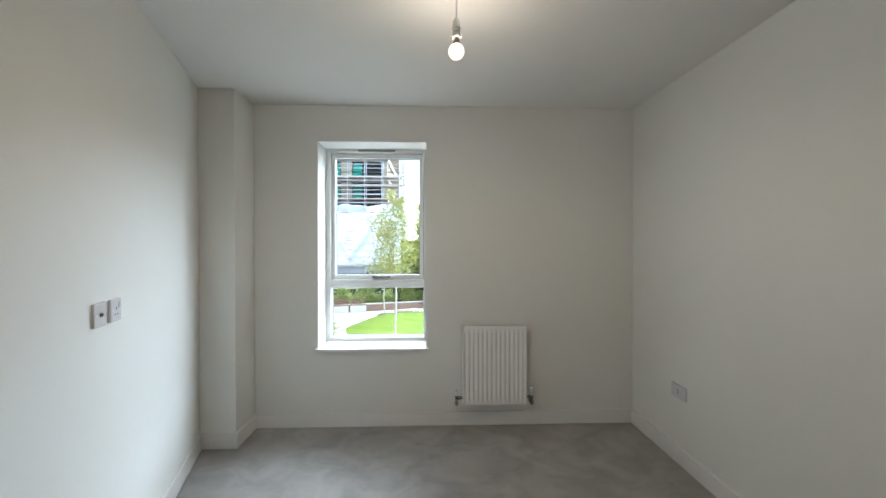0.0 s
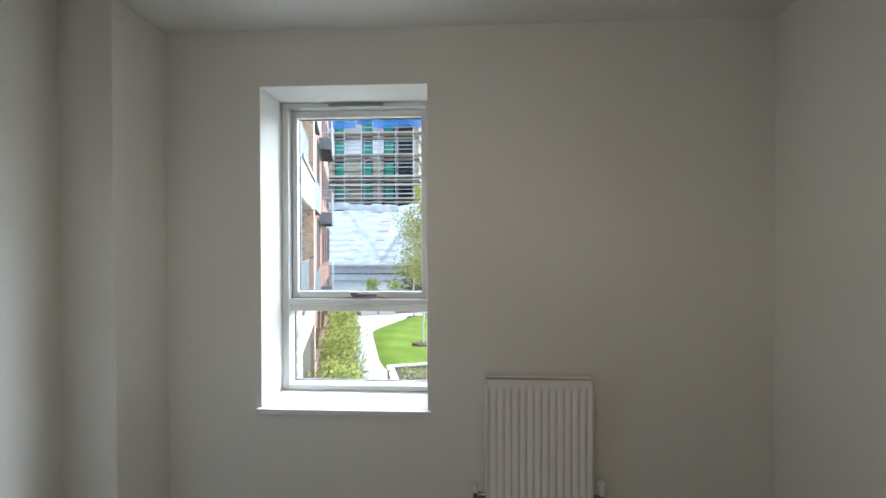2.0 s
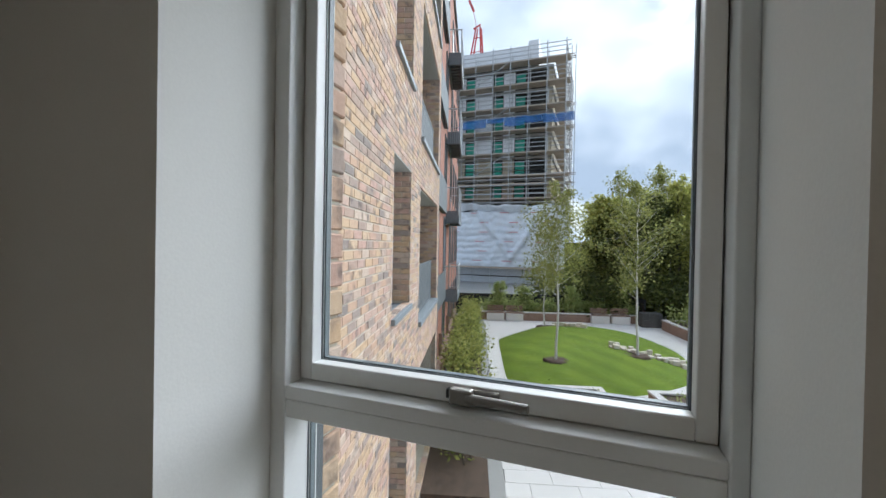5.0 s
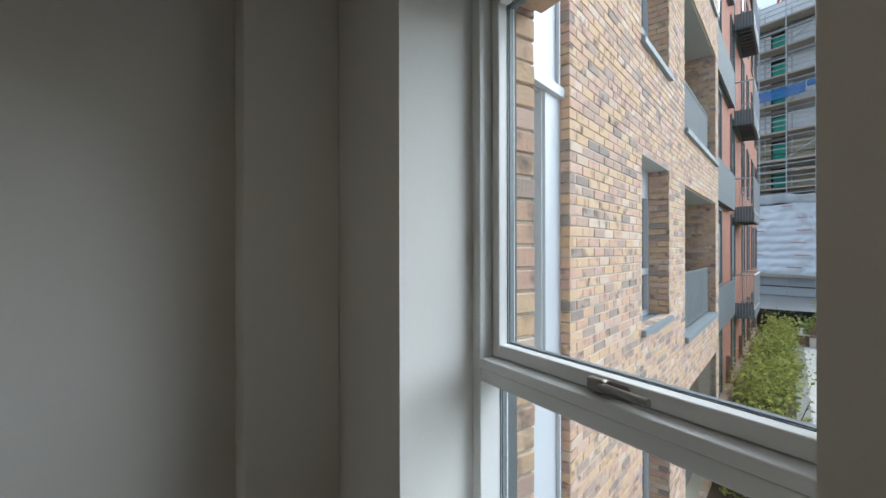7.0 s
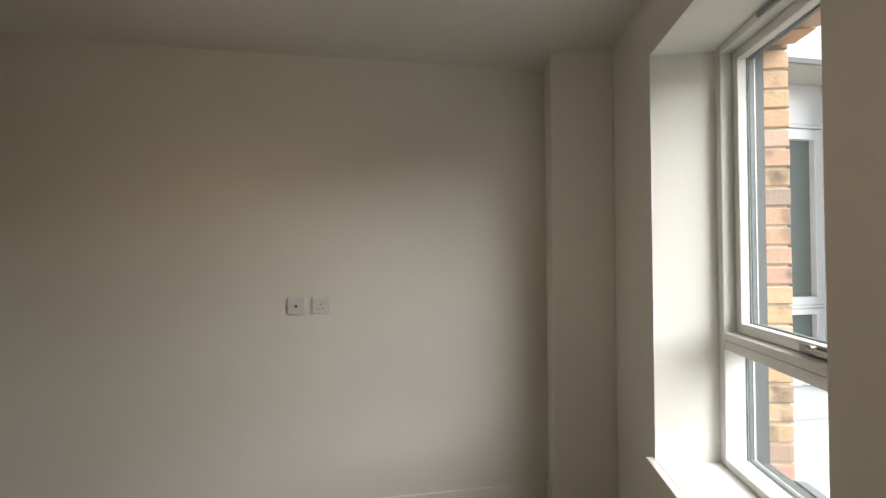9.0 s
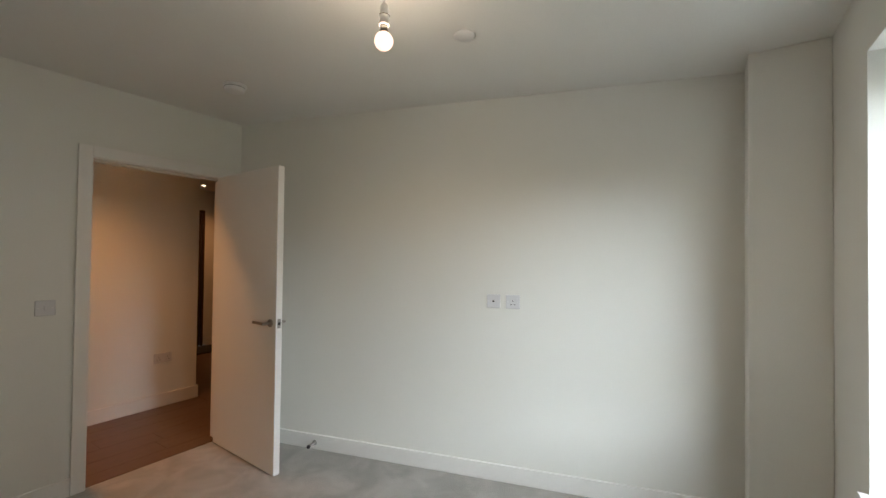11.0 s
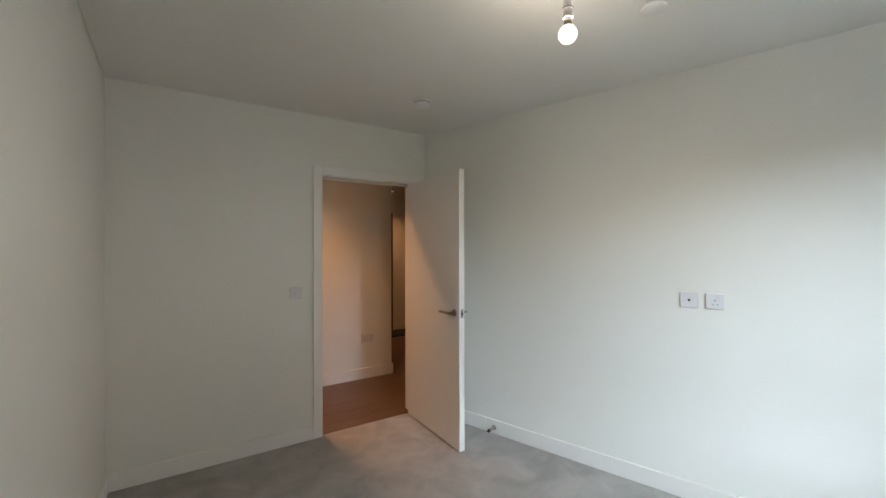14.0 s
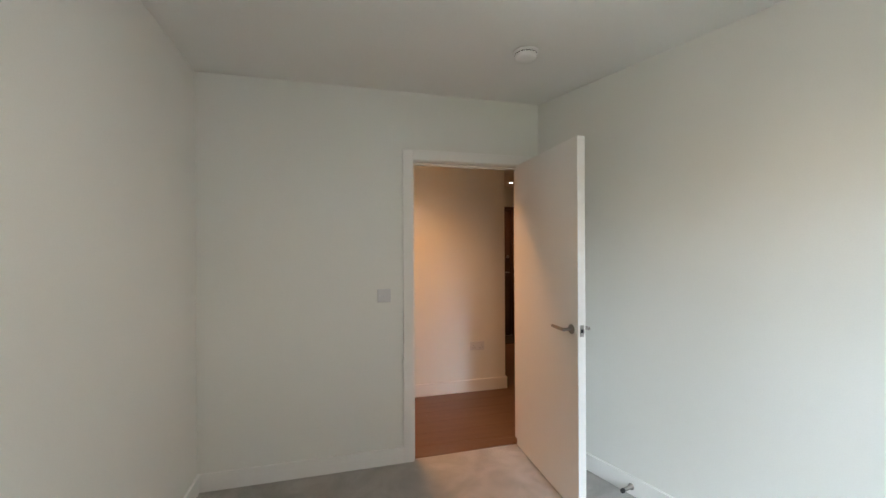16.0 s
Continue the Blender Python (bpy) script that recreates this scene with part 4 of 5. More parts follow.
# ---- red brick building with projecting balconies, farther along ----
red = empty("red_brick_building", WING, "red brick apartment building with grey metal balconies", "apartment building")
part("wall", boxes((S1 + 0.02, 22.0, 0.25, 7.0, GZ, 12.4)), REDBRICK, red)
part("roof", boxes((S1 + 0.02, 22.05, 0.15, 7.0, 12.4, 12.6)), GREYMETAL, red)
for k in range(-1, 4):
    for s in (7.0, 10.2, 13.6, 15.8, 18.2, 20.4):
        z = 0.45 + ST * k
        w = part("window", boxes((s, s + 0.06, 0.21, 0.27, z, z + 2.0), (s + 0.94, s + 1.0, 0.21, 0.27, z, z + 2.0), (s + 0.06, s + 0.94, 0.21, 0.27, z + 1.92, z + 2.0), (s + 0.06, s + 0.94, 0.21, 0.27, z, z + 0.08)), GREYMETAL, red, "grey framed window")
        part("pane", boxes((s + 0.05, s + 0.95, 0.23, 0.24, z + 0.05, z + 1.95)), DARKGLASS, w)


def balcony(s0, s1, reach, z, solid):
    """A steel balcony: deck frame, slatted underside, panelled or barred sides."""
    b = empty("balcony", WING @ Matrix.Translation((0, 0, z)), "grey metal balcony with a slatted deck", "balcony", "balconies on the red building")
    part("deck_frame", boxes((s0, s1, -reach, -reach + 0.06, -0.24, 0.0), (s0, s1, 0.19, 0.25, -0.24, 0.0), (s0, s0 + 0.06, -reach, 0.25, -0.24, 0.0), (s1 - 0.06, s1, -reach, 0.25, -0.24, 0.0), bevel=0.005), GREYMETAL, b)
    n = 9
    for k in range(n):
        x = s0 + 0.12 + (s1 - s0 - 0.24) * k / (n - 1)
        part("slat", boxes((x - 0.05, x + 0.05, -reach + 0.06, 0.19, -0.09, -0.03)), GREYMETAL, b)
    # the deck's colour holds the shade seen between the slats
    part("deck", boxes((s0 + 0.06, s1 - 0.06, -reach + 0.06, 0.19, -0.028, 0.0)), DARKVOID, b)
    if solid:
        part("side_panel", boxes((s0, s0 + 0.04, -reach, 0.25, 0.0, 0.76), bevel=0.004), GREYMETAL, b)
        part("front_panel", boxes((s0 + 0.04, s1, -reach, -reach + 0.04, 0.0, 0.76), bevel=0.004), GREYMETAL, b)
    else:
        part("fascia", boxes((s0 - 0.01, s1 + 0.01, -reach - 0.012, -reach, -0.25, 0.22), (s0 - 0.012, s0, -reach, 0.2, -0.25, 0.22), bevel=0.003), GREYMETAL, b)
        bm = bmesh.new()
        n = int((reach + 0.2) / 0.075)
        for k in range(n):
            y = -reach + 0.04 + 0.075 * k
            box(bm, s0 - 0.026, s0 - 0.010, y, y + 0.03, -0.22, 0.20)
        part("fascia_ribs", bm, SILLMETAL, b)
        for pts in (((s0, -reach), (s1, -reach)), ((s0 + 0.02, -reach), (s0 + 0.02, 0.2)), ((s1 - 0.02, -reach), (s1 - 0.02, 0.2))):
            bm = bmesh.new()
            (xa, ya), (xb, yb) = pts
            tube(bm, (xa, ya, 1.1), (xb, yb, 1.1), 0.025, 0.025, 6)
            tube(bm, (xa, ya, 0.06), (xb, yb, 0.06), 0.02, 0.02, 6)
            n = max(3, int(math.hypot(xb - xa, yb - ya) / 0.11))
            for k in range(n + 1):
                f = k / n
                x, y = xa + (xb - xa) * f, ya + (yb - ya) * f
                tube(bm, (x, y, 0.05), (x, y, 1.1), 0.006 if 0 < k < n else 0.02, None, 5)
            part("railing", bm, TUBE, b, "pale metal railing")


for k in range(0, 4):
    balcony(5.62, 9.8, -0.10, -0.25 + ST * k, True)
    balcony(10.9, 13.4, 0.27, -0.51 + ST * k, False)

# ---- courtyard ----
COURT = Matrix.Translation((-1.7, 12.4, GZ)) @ Matrix.Rotation(radians(WANG), 4, 'Z')   # x across, y away from us


def leaf_mesh(name, centres, size, material, parent, rng, m=None, label="", droop=0.0):
    c = np.asarray(centres, dtype=float)
    n = len(c)
    a, b = rng.normal(size=(n, 3)), rng.normal(size=(n, 3))
    a[:, 2] = a[:, 2] * 0.6 - droop
    a /= np.linalg.norm(a, axis=1)[:, None]
    b -= a * (a * b).sum(1)[:, None]
    b /= np.linalg.norm(b, axis=1)[:, None]
    s = (size * rng.uniform(0.6, 1.35, n))[:, None]
    quad = np.stack([c - a * s, c + b * s * 0.55, c + a * s, c - b * s * 0.55], 1).reshape(-1, 3)
    me = bpy.data.meshes.new(name)
    me.from_pydata(quad.tolist(), [], np.arange(4 * n).reshape(n, 4).tolist())
    me.materials.append(material)
    ob = new(name, me)
    if parent:
        ob.parent = parent
    if m is not None:
        ob.matrix_basis = m
    if label:
        ob["label"] = label
    return ob


def tree(name, place, height, spread, crown_from, leaves, size, leafmat, barkmat, seed, label, girth, group="", droop=0.2, upright=0.0):
    """A tapered trunk with limbs, and leaves in uneven clumps along the twigs."""
    rng = np.random.default_rng(seed)
    t = empty(name, Matrix.Translation(place), label, "tree", group)
    bm = bmesh.new()
    p, pts = Vector((0, 0, -0.05)), []
    steps = 9
    for k in range(steps + 1):
        f = k / steps
        pts.append((Vector((p.x, p.y, -0.05 + (height * 0.95 + 0.05) * f)), girth * (1 - 0.88 * f) + 0.006))
        p = p + Vector((rng.normal() * girth * 0.6, rng.normal() * girth * 0.6, 0))
    for (a, ra), (b, rb) in zip(pts, pts[1:]):
        tube(bm, a, b, ra, rb, 8, False)
    part("trunk", bm, barkmat, t)
    bm = bmesh.new()
    centres = []
    limbs = 26
    for k in range(limbs):
        f = crown_from + (0.97 - crown_from) * (k + rng.uniform(0, 0.8)) / limbs
        i = min(int(f * steps), steps - 1)
        base = pts[i][0].lerp(pts[i + 1][0], f * steps - i)
        g = (f - crown_from) / (1 - crown_from)
        reach = spread * (math.sin(math.pi * min(1, 0.22 + 0.78 * g)) ** 0.7) * rng.uniform(0.55, 1.1) + 0.05
        ang = rng.uniform(0, 2 * math.pi)
        tip = base + Vector((math.cos(ang) * reach, math.sin(ang) * reach, reach * rng.uniform(0.25, 0.8) + upright))
        tube(bm, base, tip, girth * 0.28 * (1 - 0.7 * g), girth * 0.05, 5, False)
        for j in range(3):
            q = base.lerp(tip, rng.uniform(0.4, 0.9))
            e = q + Vector(rng.normal(size=3)) * reach * 0.35
            tube(bm, q, e, girth * 0.08, girth * 0.03, 4, False)
            centres.append((e, reach * 0.30 + 0.05))
        centres.append((tip, reach * 0.34 + 0.06))
        centres.append((base.lerp(tip, 0.6), reach * 0.28 + 0.06))
    part("limbs", bm, barkmat, t)
    per = max(1, leaves // len(centres))
    cs = []
    for c, r in centres:
        n = int(per * rng.uniform(0.3, 1.7))
        cs.append(np.array(c) + rng.normal(size=(n, 3)) * r * np.array((0.55, 0.55, 0.5)))
    leaf_mesh("crown", np.concatenate(cs), size, leafmat, t, rng, droop=droop)
    return t


def outline():
    """The lawn's edge in the court: a straight side by the hedge, a corner, and long curves, rounded by cutting corners."""
    p = [(1.15, -0.7), (1.22, 6.1), (1.3, 6.7), (1.75, 7.3), (3.4, 9.9), (5.8, 11.0), (8.2, 9.2), (9.0, 5.0), (7.6, 1.0), (5.0, -0.7), (2.6, -0.9)]
    for _ in range(3):
        q = []
        for (a, b), (c, d) in zip(p, p[1:] + p[:1]):
            q += [(a * 0.82 + c * 0.18, b * 0.82 + d * 0.18), (a * 0.18 + c * 0.82, b * 0.18 + d * 0.82)]
        p = q
    return p


EDGE, LU, LV = [(u - 0.5 - 0.3 * max(0.0, min(1.0, (4.9 - u) / 3)), v) for u, v in outline()], 4.4, 5.0


def edge_reach(a):
    """How far the lawn reaches from its middle in the direction a."""
    dx, dy = math.cos(a), math.sin(a)
    for (x0, y0), (x1, y1) in zip(EDGE, EDGE[1:] + EDGE[:1]):
        ex, ey, fx, fy = x1 - x0, y1 - y0, x0 - LU, y0 - LV
        den = dx * ey - dy * ex
        if abs(den) > 1e-9:
            t, w = (fx * ey - fy * ex) / den, (fx * dy - fy * dx) / den
            if t > 0 and -1e-6 <= w <= 1 + 1e-6:
                return t
    return 4.0


def lawn_share(u, v):
    return math.hypot(u - LU, v - LV) / edge_reach(math.atan2(v - LV, u - LU))


def mound(u, v):
    """The lawn's height at a place of the court."""
    return 0.45 * (1 - min(1.0, lawn_share(u, v)) ** 2.2) + 0.03


def lawn_point(a, f):
    r = edge_reach(a) * f
    return LU + r * math.cos(a), LV + r * math.sin(a)


structure("ground", boxes((-900, 900, 0.9, 1800, GZ - 0.4, GZ - 0.03)), CONCRETE, "pale grey courtyard ground", "ground")
bm = bmesh.new()
rings, seg = 12, 90
prev = None
centre = bm.verts.new((LU, LV, 0.48))
for r in range(1, rings + 1):
    row = []
    for k in range(seg):
        u, v = lawn_point(2 * math.pi * k / seg, r / rings)
        row.append(bm.verts.new((u, v, mound(u, v) - (0.10 if r == rings else 0))))
    for k in range(seg):
        j = (k + 1) % seg
        bm.faces.new((centre, row[k], row[j]) if prev is None else (prev[k], row[k], row[j], prev[j]))
    prev = row
for f in bm.faces:
    f.smooth = True
structure("lawn", bm, LAWN, "mown striped lawn on a low rounded mound", "lawn", COURT)
rng = np.random.default_rng(4)
cs = []
for k in range(14000):
    u, v = lawn_point(rng.uniform(0, 2 * math.pi), math.sqrt(rng.uniform(0, 1)) * 0.985)
    cs.append((u, v, mound(u, v) + 0.008))
tagged(leaf_mesh("grass_tufts", cs, 0.010, leaf_material("grass_blades", (0.10, 0.165, 0.015), (0.24, 0.29, 0.04)), None, rng, COURT, "short mown grass blades"), category="grass", kind="stuff")

for i, (u, v, hgt, spr, cf) in enumerate(((2.40, 1.97, 6.4, 1.15, 0.40), (5.68, 2.98, 6.9, 1.2, 0.34), (3.3, 9.6, 5.6, 1.0, 0.34))):
    z = mound(u, v)
    tree("birch_tree", COURT @ Vector((u, v, z - 0.1)), hgt, spr, cf, 4200, 0.05, BIRCHLEAF, BARK, 20 + i, "slender white-barked birch with airy leaves on the lawn", 0.046, "birches on the lawn", 0.5, 0.35)
    bm = bmesh.new()
    lathe(bm, [(0.50, -0.15), (0.44, 0.008), (0.30, 0.02), (0.10, 0.03)], COURT @ pose(u, v, z), 26)
    for vv in bm.verts:
        vv.co += Vector(noise.noise_vector(vv.co * 5)) * 0.07
    tagged(part("mulch_ring", bm, SOIL), "ring of dark bark mulch round a birch", "mulch", "mulch rings")

rng_ = random.Random(9)


def block(u, v, z, size, turn, tall):
    bm = boxes((-size / 2, size / 2, -size * 0.42, size * 0.42, -0.2, tall), bevel=0.018)
    for vv in bm.verts:
        vv.co += Vector(noise.noise_vector(vv.co * 5 + Vector((u, v, 0)))) * 0.025
    tagged(part("stone_block", bm, STONE, None, "", COURT @ pose(u, v, z, 0, 0, turn)), "rough sandstone block set in the grass", "stone", "stone blocks")


for k in range(26):
    f, row = (k // 2) / 12, k % 2
    u = 5.0 + 2.35 * f + 0.10 * row + rng_.uniform(-0.07, 0.07)
    v = 3.85 - 1.65 * f + 0.27 * row + rng_.uniform(-0.08, 0.08)
    block(u, v, mound(u, v), rng_.uniform(0.17, 0.27), rng_.uniform(-25, 25), rng_.uniform(0.06, 0.20))
for k in range(14):
    f, row = (k // 2) / 6, k % 2
    u, v = 3.75 + 1.3 * f + 0.12 * row + rng_.uniform(-0.08, 0.08), 9.7 - 1.4 * f + 0.28 * row + rng_.uniform(-0.1, 0.1)
    block(u, v, mound(u, v), rng_.uniform(0.20, 0.30), rng_.uniform(-25, 25), rng_.uniform(0.08, 0.24))


def planter(u0, u1, v0, v1, tall, label, plants=0, seed=0, size=0.07, high=0.5):
    p = empty("planter", COURT @ pose(u0, v0, -0.03), label, "planter", "courtyard planters")
    U, V, t = u1 - u0, v1 - v0, 0.12
    for name, r in (("wall", (0, U, 0, t)), ("wall", (0, U, V - t, V)), ("wall", (0, t, t, V - t)), ("wall", (U - t, U, t, V - t))):
        part(name, boxes((*r, 0, tall - 0.06), bevel=0.006), TIMBER, p)
    for r in ((-0.02, U + 0.02, -0.02, 0.2), (-0.02, U + 0.02, V - 0.2, V + 0.02), (-0.02, 0.2, 0.2, V - 0.2), (U - 0.2, U + 0.02, 0.2, V - 0.2)):
        part("coping", boxes((*r, tall - 0.06, tall), bevel=0.008), PAVE, p)
    n = int(max(U, V) / 0.9)
    for k in range(1, n):
        if U > V:
            part("joint", boxes((U * k / n - 0.008, U * k / n + 0.008, -0.004, 0.0, 0, tall - 0.06)), SLATE, p)
        else:
            part("joint", boxes((-0.004, 0.0, V * k / n - 0.008, V * k / n + 0.008, 0, tall - 0.06)), SLATE, p)
    part("soil", boxes((t, U - t, t, V - t, 0.05, tall - 0.09)), SOIL, p)
    if plants:
        rng = np.random.default_rng(seed)
        cl = max(4, int(U * V / 0.30))
        cs = []
        for k in range(cl):
            c = np.array((rng.uniform(0.3, U - 0.3), rng.uniform(0.3, V - 0.3), tall + rng.uniform(0, 0.3) * high))
            cs.append(c + rng.normal(size=(plants // cl, 3)) * np.array((0.22, 0.22, 0.2 * high + 0.05)))
        leaf_mesh("plants", np.concatenate(cs), size, SHRUBLEAF, p, rng, label="low mixed green planting")
    return p


planter(0.6, 3.1, -3.4, -1.0, 0.46, "timber-sided planter with pale coping, sparsely planted", 700, 1, 0.035, 0.12)
planter(4.40, 8.3, -4.0, -1.1, 0.46, "timber-sided planter with pale coping, sparsely planted", 900, 2, 0.035, 0.12)
planter(-0.2, 9.5, 11.8, 13.8, 0.55, "long timber-faced raised planter full of shrubs", 9000, 3, 0.08, 1.0)
planter(9.85, 12.4, -1.5, 10.3, 0.60, "raised timber planter with lush shrubs", 9000, 4, 0.08, 1.3)
tagged(part("block_wall", boxes((9.0, 10.1, 10.75, 11.5, -0.05, 0.80), bevel=0.01), SLATE, None, "", COURT), "low dark blockwork wall by the planting", "wall")
for k, (u, v) in enumerate(((0.2, 11.55), (1.35, 11.55), (6.4, 11.55), (7.6, 11.55))):
    b = empty("bench", COURT @ pose(u, v, 0), "slatted timber bench seat built on the pale planter wall", "bench", "benches on the planter")
    for j in range(4):
        part("slat", boxes((0, 1.0, -0.06 + 0.11 * j, 0.03 + 0.11 * j, 0.46, 0.52), bevel=0.006), TIMBER, b)
    for j in range(3):
        part("back_slat", boxes((0, 1.0, 0.37, 0.42, 0.54 + 0.12 * j, 0.64 + 0.12 * j), bevel=0.006), TIMBER, b)
    part("plinth", boxes((-0.02, 1.02, -0.04, 0.24, -0.03, 0.458), bevel=0.008), PAVE, b, "pale stone plinth")

# shrubs standing out of the planters, the hedge and terrace screens below the wing
for k in range(9):
    rng = np.random.default_rng(50 + k)
    u, v, s = ((1.0, 12.9, 1.0), (2.6, 13.0, 0.8), (5.6, 12.9, 0.9), (8.4, 12.9, 0.8), (10.9, 8.6, 1.0), (11.2, 6.8, 1.3), (11.0, 4.6, 1.0), (11.6, 2.6, 1.2), (10.9, 0.4, 0.9))[k]
    tree("shrub", COURT @ Vector((u, v, 0.40)), 1.7 * s, 0.55 * s, 0.15, 1300, 0.06, SHRUBLEAF, BARKDARK, 60 + k, "leafy green shrub in a raised planter", 0.03, "shrubs", 0.1, 0.2)
rng = np.random.default_rng(77)
cs = []
for k in range(190):
    c = np.array((rng.uniform(-1.35, -0.45), rng.uniform(-5.0, 11.5), rng.uniform(0.15, 1.25)))
    cs.append(c + rng.normal(size=(90, 3)) * np.array((0.20, 0.25, 0.2)))
hedge = empty("hedge", COURT, "loose green hedge between terraces and path", "hedge")
leaf_mesh("foliage", np.concatenate(cs), 0.055, HEDGELEAF, hedge, rng)
bm = bmesh.new()
for k in range(60):
    u, v = rng.uniform(-1.3, -0.5), rng.uniform(-5, 11.5)
    tube(bm, (u, v, 0), (u + rng.normal() * 0.15, v + rng.normal() * 0.15, 1.2), 0.015, 0.006, 5, False)
part("stems", bm, BARKDARK, hedge)
tagged(part("hedge_bed", boxes((-1.6, -0.32, -6, 11.8, -0.03, 0.05)), SOIL, None, "", COURT), "dark soil bed under the hedge", "planting bed")
tagged(part("edging", boxes((-0.32, -0.02, -6, 11.8, -0.03, 0.03), bevel=0.006), CONCRETE, None, "", COURT), "pale grey edging beside the hedge", "kerb")
for v in (-3.0, 0.5, 4.0, 7.5, 11.0):
    tagged(part("terrace_screen", boxes((-4.2, -1.7, v, v + 0.06, 0.0, 1.5), bevel=0.006), TIMBER, None, "", COURT), "brown timber screen between terraces", "screen", "terrace screens")
for v in (-2.9, 0.6, 4.1, 7.6):
    tagged(part("terrace_planter", boxes((-2.1, -1.62, v + 0.1, v + 3.2, 0.0, 0.8), bevel=0.01), TIMBER, None, "", COURT), "brown timber trough edging a terrace", "planter", "terrace troughs")
tagged(part("fence", boxes((-3, 9.4, 14.3, 14.36, -0.05, 1.3), (9.4, 9.46, 11.5, 14.36, -0.05, 1.5), (12.9, 12.96, -6, 13, -0.05, 1.7)), FENCE, None, "", COURT), "dark boundary fence behind the planting", "fence")

# ---- woodland behind the court ----
wr = np.random.default_rng(31)
for k in range(46):
    yaw = radians(0 - 40 * (k + wr.uniform(-0.3, 0.3)) / 45)
    d = wr.uniform(31, 47)
    h = (1.4 - GZ) + d * (0.122 + 0.018 * min(1.0, max(0.0, (-math.degrees(yaw) - 5) / 7)) + wr.uniform(-0.03, 0.018))
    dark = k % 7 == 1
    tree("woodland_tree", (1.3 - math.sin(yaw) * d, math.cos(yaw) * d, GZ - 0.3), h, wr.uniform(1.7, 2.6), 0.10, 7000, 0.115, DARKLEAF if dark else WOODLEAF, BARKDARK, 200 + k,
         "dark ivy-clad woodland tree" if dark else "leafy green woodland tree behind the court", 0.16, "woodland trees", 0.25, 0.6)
for k, (deg, d, tall, lean) in enumerate(((5.2, 32, 0.186, 1.6), (7.2, 35, 0.192, -0.6), (9.6, 33, 0.180, 0.9), (12.4, 36, 0.190, -0.4), (15.5, 34, 0.182, 0.5))):
    t = tree("tall_birch", (1.3 + math.sin(radians(deg)) * d, math.cos(radians(deg)) * d, GZ - 0.3), (1.6 - GZ) + d * tall, 1.45, 0.42, 2600, 0.085, BIRCHLEAF, BARK, 300 + k,
             "tall thin birch with sparse leaves standing over the wood", 0.11, "tall birches", 0.4, 0.5)
    t.matrix_basis = t.matrix_basis @ pose(0, 0, 0, 0, -lean * 5, 0)
ivy = np.random.default_rng(91)
n = 2600
hh = ivy.uniform(0, 1, n)
rr = (0.75 - 0.55 * hh) * ivy.uniform(0.2, 1, n)
aa = ivy.uniform(0, 2 * math.pi, n)
trunk = empty("ivy_trunk", Matrix.Translation((4.75, 29.5, GZ - 0.2)) @ pose(0, 0, 0, 0, -6, 0), "leaning dead trunk wrapped in dark ivy", "tree")
bm = bmesh.new()
tube(bm, (0, 0, 0), (0, 0, 8.6), 0.16, 0.05, 8)
part("trunk", bm, BARKDARK, trunk)
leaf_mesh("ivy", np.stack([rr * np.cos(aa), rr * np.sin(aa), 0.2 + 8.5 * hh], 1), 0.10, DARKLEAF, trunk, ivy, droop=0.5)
under = np.random.default_rng(92)
cs = []
for k in range(520):
    deg, d = under.uniform(-7, 42), under.uniform(26.5, 31)
    c = np.array((1.3 + math.sin(radians(deg)) * d, math.cos(radians(deg)) * d, GZ + under.uniform(0.1, 2.4)))
    cs.append(c + under.normal(size=(46, 3)) * np.array((0.65, 0.5, 0.45)))
# undergrowth in the dark leaf colour, which carries the shade at the wood's foot
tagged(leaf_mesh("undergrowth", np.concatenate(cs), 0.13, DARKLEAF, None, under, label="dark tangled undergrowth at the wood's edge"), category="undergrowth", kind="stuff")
# a box behind the trees, coloured dark for the shade between them
tagged(part("woodland_bank", boxes((-25, 60, 52, 54, GZ - 1, 2.0)), DARKLEAF), "plain dark slab standing in for the wood's shaded depth", "undergrowth", kind="structure")


